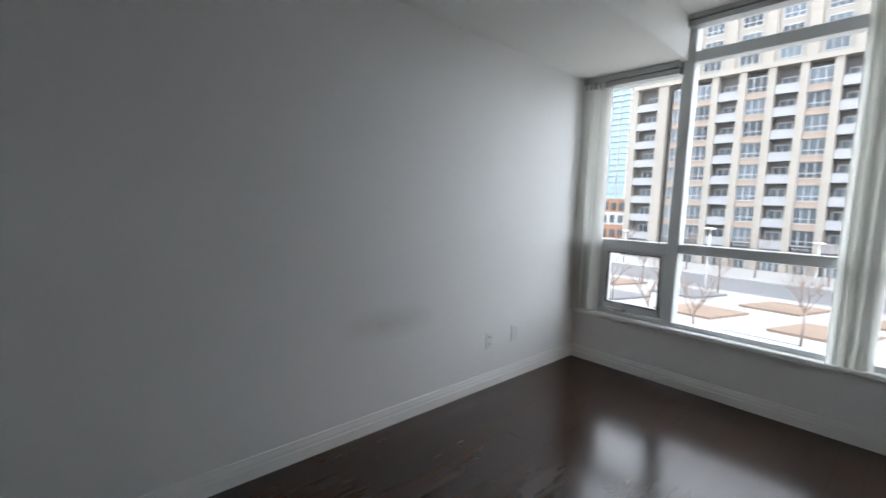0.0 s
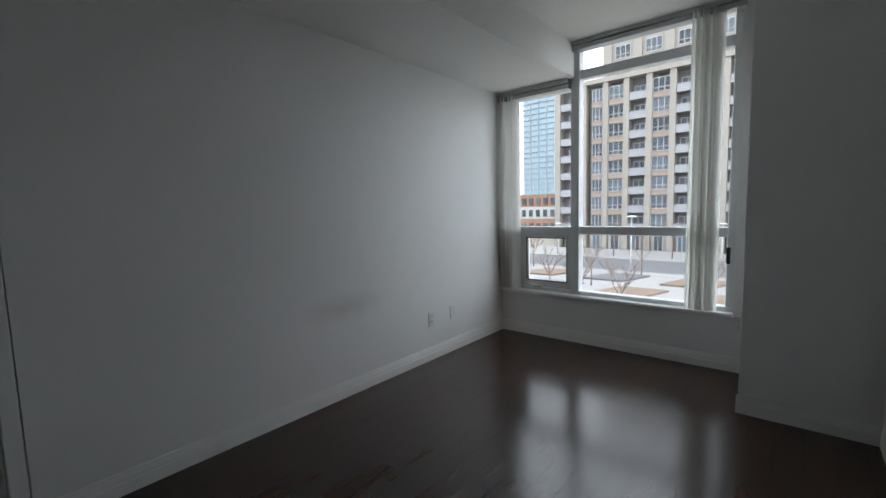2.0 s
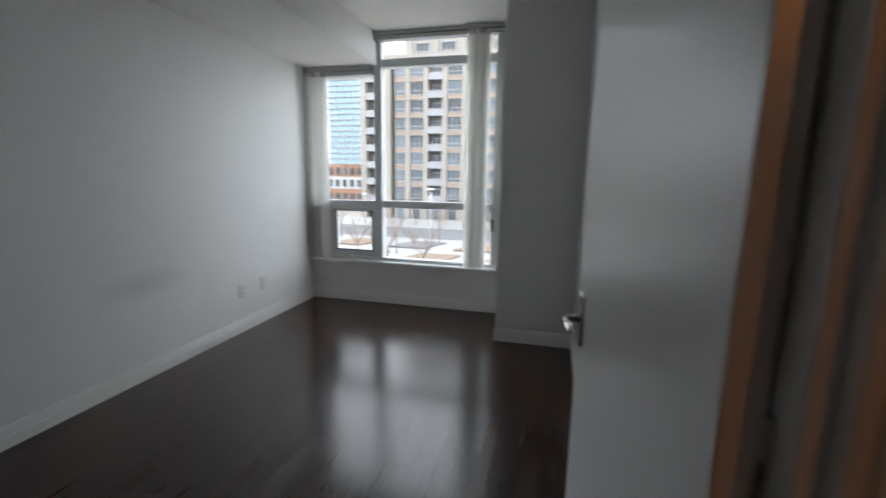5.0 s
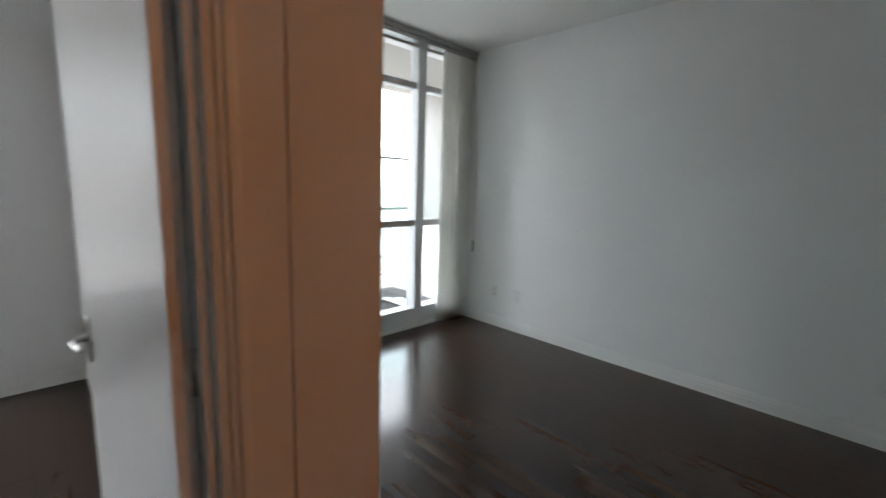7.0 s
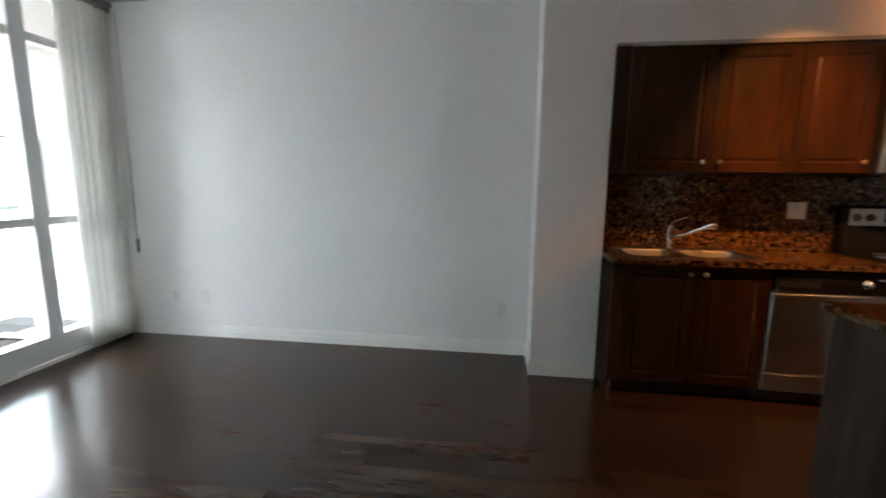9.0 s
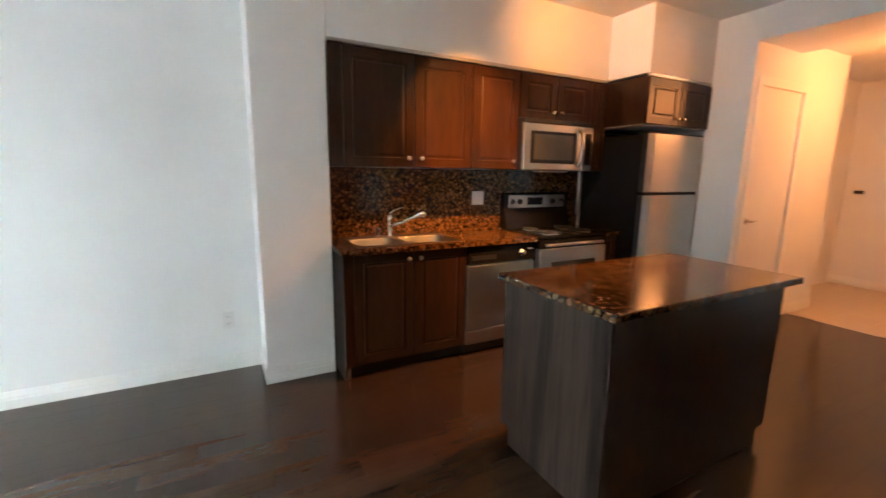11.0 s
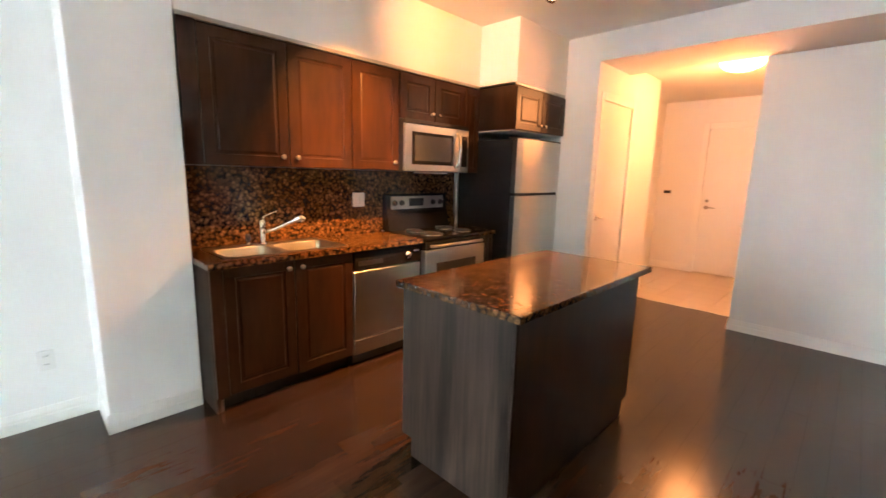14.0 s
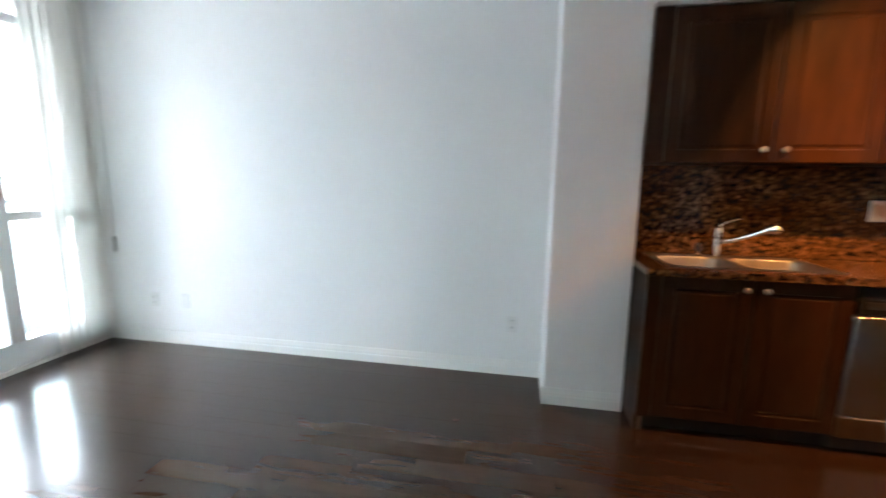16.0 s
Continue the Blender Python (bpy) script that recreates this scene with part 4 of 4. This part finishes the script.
part("plate", boxes((4.98, 5.10, -12.12, -12.112, 1.19, 1.28), bev=0.002), PLATE, th)
part("display", boxes((4.99, 5.09, -12.112, -12.10, 1.22, 1.265), bev=0.002), BLACKM, th)
structure("closet_casing", boxes((-0.119, -0.001, -3.56, -3.503, -0.016, 2.12), (-0.118, -0.06, -3.62, -3.562, -0.016, 2.12), bev=0.004), TRIM, "white painted casing at the end of the bedroom wall", "trim")


# ---- balcony ----
structure("balcony_floor", boxes((2.84, 7.3, LY + 0.135, 0.95, -0.25, -0.04)), CONC, "pale concrete balcony floor", "balcony")
structure("balcony_slab_above", boxes((2.84, 7.3, LY + 0.16, 0.95, 2.84, 3.05)), CONC, "pale concrete underside of the balcony above", "balcony")
structure("wall_facade", boxes((6.052, 7.3, LY - 0.1, LY + 0.13, -0.25, 3.05)), CONC, "pale outer wall of the next home along the balcony", "wall")
structure("balcony_divider", boxes((7.06, 7.2, LY + 0.14, 0.84, 0.88, 2.838), bev=0.004), CONC, "pale rendered divider wall hanging between balconies", "wall")
sc = thing("privacy_screen", "thin framed glass privacy screen at the balcony edge", "screen")
for nm, b in (("frame_post", (6.23, 6.262, 0.80, 0.83, -0.04, 1.84)), ("frame_post", (7.03, 7.058, 0.80, 0.83, -0.04, 1.84)), ("frame_rail", (6.262, 7.03, 0.80, 0.83, 1.80, 1.84))):
    part(nm, boxes(b, bev=0.003), RAILM, sc)
pane((6.262, 7.03, 0.812, 0.818, 0.10, 1.80), sc, GLASS_T)
rl = thing("balcony_railing", "pale metal balcony railing with thin upright bars", "railing")
part("top_rail", boxes((2.9, 7.2, 0.86, 0.91, 1.02, 1.07), bev=0.006), RAILM, rl)
part("bottom_rail", boxes((2.9, 7.2, 0.87, 0.90, 0.06, 0.09), bev=0.004), RAILM, rl)
bar = mesh_of("bar", boxes((-0.007, 0.007, -0.007, 0.007, 0.09, 1.02)), RAILM)
for k in range(39):
    share("bar", bar, rl, (2.95 + k * 0.11, 0.885, 0))
post = mesh_of("post", boxes((-0.02, 0.02, -0.02, 0.02, -0.04, 1.02)), RAILM)
for x in (2.92, 4.05, 5.2, 6.15, 7.18):
    share("post", post, rl, (x, 0.835, 0))
ch = thing("balcony_chair", "pale metal garden chair on the balcony", "chair")
part("seat", boxes((4.95, 5.40, -0.25, 0.20, 0.40, 0.43), bev=0.01), RAILM, ch)
bk = bmesh.new()
tube(bk, [(4.95, 0.2, 0.42), (4.95, 0.27, 0.80), (5.0, 0.28, 0.84), (5.35, 0.28, 0.84), (5.40, 0.27, 0.80), (5.40, 0.2, 0.42)], 0.012, 8)
for x in (5.03, 5.10, 5.175, 5.25, 5.32):
    tube(bk, [(x, 0.205, 0.43), (x, 0.275, 0.83)], 0.006, 6)
part("backrest", bk, RAILM, ch)
leg = mesh_of("leg", tube(bmesh.new(), [(0, 0, -0.04), (0, 0, 0.41)], 0.011, 8), RAILM)
for x in (4.97, 5.38):
    for y in (-0.23, 0.18):
        share("leg", leg, ch, (x, y, 0))

# ---- outdoors ----
GZ = -6.8
gm = bmesh.new()
box(gm, -900, 900, -60, 2400, GZ - 3, GZ - 0.05)
structure("ground", gm, GRASS, "bare winter ground reaching the horizon", "ground")
structure("road", boxes((-300, 300, 48, 59, GZ - 0.08, GZ - 0.02)), ASPHALT, "grey asphalt road between kerbs", "road")
structure("pavement_far", boxes((-300, 300, 59, 71.5, GZ - 0.08, GZ + 0.12)), PAVE, "pale wide pavement before the apartment block", "pavement")
structure("pavement_plaza", boxes((-60, 60, 12, 48, GZ - 0.08, GZ + 0.10)), PAVE, "pale paved plaza with planting beds", "pavement")
for row, y in enumerate((42.5, 35.0, 27.5, 20.0)):
    for k in range(9):
        x = -38 + k * 7.6 + (row % 2) * 3.4
        bm = bmesh.new()
        vs = [(x, y - 2.3), (x + 4.1, y - 2.3), (x + 5.6, y + 2.3), (x + 1.5, y + 2.3)]
        lo = [bm.verts.new((a, b, GZ + 0.05)) for a, b in vs]
        hi = [bm.verts.new((a, b, GZ + 0.28)) for a, b in vs]
        for q in range(4):
            bm.faces.new((lo[q], lo[(q + 1) % 4], hi[(q + 1) % 4], hi[q]))
        bm.faces.new(hi)
        tagged(part("planting_bed", bm, BED if (k + row) % 3 else ASPHALT), "low bare mulch planting bed in the plaza", "planter", "planting beds")


def bare_tree(x, y, h, seed):
    r = random.Random(seed)
    t = thing("bare_tree", "small leafless winter tree in the plaza", "tree", (x, y, GZ), "bare trees")
    part("trunk", tube(bmesh.new(), [(0, 0, 0), (0.03, 0.02, h * 0.25), (0.0, 0.05, h * 0.5)], [h * 0.016, h * 0.013, h * 0.010], 7), BARK, t)
    br = bmesh.new()

    def grow(p, d, ln, rad, lvl):
        q = p + d * ln
        tube(br, [p, p + d * ln * 0.5 + Vector((r.uniform(-1, 1), r.uniform(-1, 1), 0)) * ln * 0.06, q], [rad, rad * 0.8, rad * 0.55], 4, False)
        if lvl:
            for _ in range(3 if lvl > 1 else 4):
                nd = (d + Vector((r.uniform(-1, 1), r.uniform(-1, 1), r.uniform(-0.2, 0.6))) * 0.75).normalized()
                grow(p + d * ln * r.uniform(0.55, 1.0), nd, ln * r.uniform(0.5, 0.72), rad * 0.55, lvl - 1)
    for k in range(6):
        a = k * 1.05 + r.uniform(-0.3, 0.3)
        grow(Vector((0.0, 0.04, h * r.uniform(0.28, 0.5))), Vector((math.cos(a) * 0.6, math.sin(a) * 0.6, 1)).normalized(), h * 0.26, h * 0.007, 3)
    part("crown", br, BARK, t)


for k, (x, y, h) in enumerate(((-14.5, 31, 5.0), (-10, 27, 5.2), (-6.2, 24, 5.2), (-17.5, 44, 5.5), (-10.5, 45, 5.5), (-4, 44, 5.5), (-24, 46, 5.5), (-13, 37, 5.0), (-2.0, 30, 5.0), (-20, 36, 5.0), (-28, 62, 6.5), (-19, 62, 6.5), (-11, 62, 6.5), (-4, 62, 6.5), (2, 45, 5.5))):
    bare_tree(x, y, h, 11 + k)


def street_lamp(x, y, h):
    t = thing("street_lamp", "slim pale street lamp post with a flat round head", "street lamp", (x, y, GZ), "street lamps")
    part("pole", tube(bmesh.new(), [(0, 0, 0), (0, 0, h)], [0.09, 0.055], 8), RAILM, t)
    part("head", lathe(bmesh.new(), [(0.06, h), (0.55, h + 0.05), (0.5, h + 0.16), (0.1, h + 0.22)], sides=16), RAILM, t)


street_lamp(-12.2, 47, 6.4)
street_lamp(-27.0, 60, 5.0)
street_lamp(-5.0, 60.5, 5.0)


def car(x, y):
    t = thing("parked_car", "small white car on the road", "car", (x, y, GZ - 0.02))
    b = bmesh.new()
    prism(b, [(-2.1, 0.35), (2.1, 0.35), (2.15, 0.75), (1.3, 0.9), (0.7, 1.42), (-1.2, 1.45), (-1.95, 0.95), (-2.15, 0.8)], "y", -0.85, 0.85)
    part("body", b, CARW, t)
    g = bmesh.new()
    prism(g, [(1.1, 0.95), (0.64, 1.36), (-1.12, 1.38), (-1.7, 0.98)], "y", -0.87, 0.87)
    part("side_window", g, BGLASS, t)
    for cx in (-1.35, 1.35):
        for cy in (-0.86, 0.72):
            wv = part("wheel", tube(bmesh.new(), [(cx, cy, 0.32), (cx, cy + 0.14, 0.32)], 0.32, 16), BLACKM, t)
            part("rim", tube(bmesh.new(), [(cx, cy - 0.01, 0.32), (cx, cy + 0.15, 0.32)], 0.2, 12), STEEL, wv)


car(4.5, 52)

# apartment block across the street
FYB, ST = 72.0, 3.1
blk = thing("apartment_block", "tall beige precast apartment block with bays of windows and balconies", "building", (0, FYB, GZ))
Z1 = 22.4 - GZ
part("wall", boxes((-32.6, 17.5, 1.6, 22, 0, Z1 - 0.4)), RECESS_SHADE, blk, "recessed wall with its shade put into the colour")
part("cornice", boxes((-32.9, 17.7, -0.35, 3, Z1 - 0.5, Z1 + 0.3)), BEIGE, blk)
part("corner_return", boxes((-33.2, -32.6, -0.1, 22, 0, Z1 - 0.5)), BEIGE, blk)
W_BAYS = [-25.4, -22.2, -15.2, -8.2, -1.2, 5.8, 12.8]
B_BAYS = [-30.2, -18.7, -11.7, -4.7, 2.3, 9.3, 16.0]
for x, hw in ((-32.6, 0.45), (-28.0, 0.75), (-23.9, 0.42), (-20.5, 0.46), (-16.95, 0.46), (-13.5, 0.46), (-9.95, 0.46), (-6.5, 0.46), (-2.95, 0.46), (0.5, 0.46), (4.05, 0.46), (7.5, 0.46), (11.05, 0.46), (14.5, 0.46)):
    part("pier", boxes((x - hw, x + hw, -0.12, 1.7, 0, Z1 - 0.5)), BEIGE, blk)


def block_meshes(hw, depth=0.3):
    f = bmesh.new()
    for b in ((-hw, hw, depth, depth + 0.12, -1.1, -1.0), (-hw, hw, depth, depth + 0.12, 1.07, 1.17), (-hw, -hw + 0.09, depth, depth + 0.12, -1.0, 1.07), (hw - 0.09, hw, depth, depth + 0.12, -1.0, 1.07), (-hw, hw, depth - 0.02, depth + 0.1, -0.42, -0.34)):
        box(f, *b)
    for u in (-hw / 3, hw / 3):
        box(f, u - 0.045, u + 0.045, depth - 0.02, depth + 0.1, -1.0, 1.07)
    fr_me = mesh_of("window_frame", f, WHITEF)
    gl_me = mesh_of("pane", boxes((-hw + 0.05, hw - 0.05, depth + 0.05, depth + 0.09, -1.05, 1.12)), BGLASS)
    sp_me = mesh_of("spandrel", boxes((-hw, hw, 0.1, 1.65, -0.38, 0.45), (-hw, hw, 0.02, 0.3, 0.37, 0.46), (-hw, hw, 0.02, 0.3, -0.40, -0.32)), PEACH)
    return fr_me, gl_me, sp_me


wide, slim = block_meshes(1.3), block_meshes(0.95)
bal_front = mesh_of("balcony", boxes((-1.3, 1.3, -0.02, 0.10, -1.55, -0.50), (-1.3, 1.3, -0.02, 1.6, -1.72, -1.55), (-1.3, 1.3, -0.06, 0.14, -0.50, -0.44)), BALC)
bal_front2 = mesh_of("balcony", boxes((-1.9, 1.5, -0.02, 0.10, -1.55, -0.50), (-1.9, 1.5, -0.02, 1.6, -1.72, -1.55)), BALC)
fd = bmesh.new()
for b in ((-0.9, -0.8, 1.45, 1.6, -1.5, 0.7), (0.8, 0.9, 1.45, 1.6, -1.5, 0.7), (-0.05, 0.05, 1.45, 1.6, -1.5, 0.7), (-0.9, 0.9, 1.45, 1.6, 0.62, 0.72)):
    box(fd, *b)
bal_frame = mesh_of("door_frame", fd, WHITEF)
bal_glass = mesh_of("pane", boxes((-0.85, 0.85, 1.52, 1.58, -1.5, 0.7)), BGLASS)
for s in range(8):
    zc = -1.8 - GZ + s * ST
    for x in W_BAYS:
        a = slim if x < -25 else wide
        wf = share("window_frame", a[0], blk, (x, 0, zc))
        share("pane", a[1], wf)
        if s:
            share("spandrel", a[2], blk, (x, 0, zc - ST / 2))
    for x in B_BAYS:
        b = share("balcony", bal_front2 if x < -30 else bal_front, blk, (x, 0, zc))
        share("door_frame", bal_frame, b)
        share("pane", bal_glass, b)
# ground floor: doors, and dark panels with pale scrollwork above them
for x in W_BAYS + B_BAYS:
    part("sign_panel", boxes((x - 1.1, x + 1.1, 0.05, 0.3, -3.62 - GZ, -2.95 - GZ)), BLACKM, blk)
    sc = bmesh.new()
    for q in (-0.5, 0.5):
        tube(sc, [(x + q + 0.4 * u, 0.03, -3.28 - GZ + 0.16 * math.sin(u * 4 + q)) for u in (-1, -0.6, -0.2, 0.2, 0.6, 1)], 0.05, 5)
    part("scrollwork", sc, WHITEF, blk)
    # below the balconies the shop wall takes the colour with shade in it
    part("shop_wall", boxes((x - 1.15, x + 1.15, 0.25, 1.7, 0, 3.1)), BEIGE if x in W_BAYS else RECESS_SHADE, blk)
    part("shop_door", boxes((x - 0.75, x + 0.75, 0.16, 0.26, 0.0, 2.6), (x - 0.85, x + 0.85, 0.1, 0.2, 2.6, 2.72)), WHITEF, blk)
    part("pane", boxes((x - 0.62, x - 0.06, 0.12, 0.17, 0.1, 2.5), (x + 0.06, x + 0.62, 0.12, 0.17, 0.1, 2.5)), BGLASS, blk)
# paler set-back storeys
ub = thing("apartment_block_upper", "paler set-back upper storeys of the apartment block", "building", (0, FYB + 4, 0))
part("wall", boxes((-26, 15, 0.5, 16, 22.2, 42)), BEIGE, ub)
for x in range(-25, 15, 5):
    part("pier", boxes((x - 0.7, x + 0.7, 0.0, 0.6, 22.2, 42)), BEIGE, ub)
for s in range(6):
    for x in range(-25, 10, 5):
        wf = share("window_frame", wide[0], ub, (x + 2.5, 0.1, 24.6 + s * ST))
        share("pane", wide[1], wf)

# far glass tower, low brick row, pale house
tw = thing("glass_tower", "distant pale blue glass tower with banded floors", "building", (-114, 222, GZ))
part("core", boxes((-9.5, 9.5, 0.6, 20, 0, 118)), BLUEGLASS, tw)
flo = mesh_of("floor_band", boxes((-10, 10, -0.3, 20.3, 0, 0.55)), BALC)
tbal = mesh_of("balcony", boxes((10, 12.2, -0.2, 6, -0.1, 1.0)), WHITEF)
for k in range(38):
    share("floor_band", flo, tw, (0, 0, 2 + k * 3.05))
    share("balcony", tbal, tw, (0, 0, 2 + k * 3.05))
for x in (-10, -5, 0, 5, 10):
    part("fin", boxes((x - 0.15, x + 0.15, 0.0, 0.65, 0, 118)), WHITEF, tw)
row = thing("brick_row_houses", "low orange brick row houses with pale window surrounds", "building", (0, 96, GZ))
part("wall", boxes((-75, -36.5, 0, 12, 0, 10.6)), BRICK, row)
part("upper_band", boxes((-75.2, -36.3, -0.3, 0, 4.6, 7.6)), WHITEF, row)
part("parapet", boxes((-75.2, -36.3, -0.3, 12, 10.6, 10.9)), BEIGE, row)
rw = mesh_of("window", boxes((-0.55, 0.55, -0.38, 0.05, -0.9, 0.9)), BGLASS)
for x in range(-73, -37, 2):
    for z in (2.6, 6.0, 9.0):
        share("window", rw, row, (x, 0, z))
hs = thing("far_house", "pale house with a low gable roof across the street", "house", (33, 58, GZ))
part("wall", boxes((-8, 8, 0, 12, 0, 7)), BEIGE, hs)
rf = bmesh.new()
prism(rf, [(-8.6, 6.9), (8.6, 6.9), (0, 10.6)], "y", -0.6, 12.6)
part("roof", rf, PAVE, hs)
hw_me = mesh_of("window", boxes((-0.8, 0.8, -0.08, 0.05, -0.8, 0.8)), BGLASS)
for x in (-5, 0, 5):
    for z in (2.0, 5.0):
        share("window", hw_me, hs, (x, 0, z))


# ---- wooden floor, hall tiles ----
PW, TILEY = 0.118, -9.93
rng = random.Random(7)
LENS = (0.45, 0.65, 0.9, 1.2, 1.5)


def plank_verts(x0, x1, y0, y1):
    c, g, t, b = 0.0004, 0.0002, 0.0, -0.014
    return [(x0 + g, y0 + g, b), (x1 - g, y0 + g, b), (x1 - g, y1 - g, b), (x0 + g, y1 - g, b),
            (x0 + g, y0 + g, t - c), (x1 - g, y0 + g, t - c), (x1 - g, y1 - g, t - c), (x0 + g, y1 - g, t - c),
            (x0 + g + c, y0 + g + c, t), (x1 - g - c, y0 + g + c, t), (x1 - g - c, y1 - g - c, t), (x0 + g + c, y1 - g - c, t)]


PF = [(0, 1, 5, 4), (1, 2, 6, 5), (2, 3, 7, 6), (3, 0, 4, 7), (4, 5, 9, 8), (5, 6, 10, 9), (6, 7, 11, 10), (7, 4, 8, 11), (8, 9, 10, 11)]
plank_me = {}
for ln in LENS:
    me = bpy.data.meshes.new("plank")
    me.from_pydata(plank_verts(-PW / 2, PW / 2, -ln / 2, ln / 2), [], PF)
    me.materials.append(PLANK)
    plank_me[ln] = me
rest_v, rest_f = [], []
made = 0
x = -0.12
while x < 5.86:
    y = -0.0 - rng.uniform(0, 0.6)
    y_top = 0.0
    segs = []
    first = True
    while y_top > TILEY:
        if first:
            y0, first = max(TILEY, -rng.choice(LENS) * rng.uniform(0.3, 1)), False
            segs.append((y0, y_top, None))
        else:
            ln = rng.choice(LENS)
            y0 = y_top - ln
            if y0 < TILEY:
                segs.append((TILEY, y_top, None))
                break
            segs.append((y0, y_top, ln))
        y_top = y0
    for y0, y1, ln in segs:
        cx, cy = x + PW / 2, (y0 + y1) / 2
        if (cx > 3.1 and y0 > -1.34) or (cx > 4.8 and cy < -8.8) or (cx < 2.3 and cy < -7.1 and cy > -7.2):
            continue
        near = (0.2 < cx < 2.7 and -3.4 < cy < -0.1) or (3.1 < cx < 5.4 and -6.9 < cy < -1.4 and cx < 5.2)
        if ln and near and made < 290:
            ob = share("plank", plank_me[ln], slab, (cx, cy, rng.uniform(-0.0004, 0.0002)))
            made += 1
        else:
            n = len(rest_v)
            dz = rng.uniform(-0.0004, 0.0002)
            rest_v += [(a, b, c + dz) for a, b, c in plank_verts(x, x + PW, y0, y1)]
            rest_f += [tuple(i + n for i in f) for f in PF]
    x += PW
me = bpy.data.meshes.new("planks")
me.from_pydata(rest_v, [], rest_f)
me.materials.append(PLANK)
ob = new("planks", me)
ob.parent = slab
ob["kind"] = "stuff"
tl = structure("floor_hall", boxes((3.4, 5.36, -12.3, TILEY - 0.012, -0.02, -0.010)), GROUT, "pale beige tiled hall floor", "floor")
tile = bmesh.new()
box(tile, -0.1485, 0.1485, -0.1485, 0.1485, -0.009, 0.0, 0.0015)
tile_me = mesh_of("tile", tile, TILE)
for i in range(7):
    for k in range(8):
        share("tile", tile_me, tl, (3.55 + 0.15 + i * 0.30, TILEY - 0.165 - k * 0.30, 0))
structure("threshold", boxes((3.55, 4.74, TILEY - 0.012, TILEY + 0.012, -0.016, 0.004), bev=0.002), NICKEL, "thin metal threshold strip between wood and tile", "threshold")
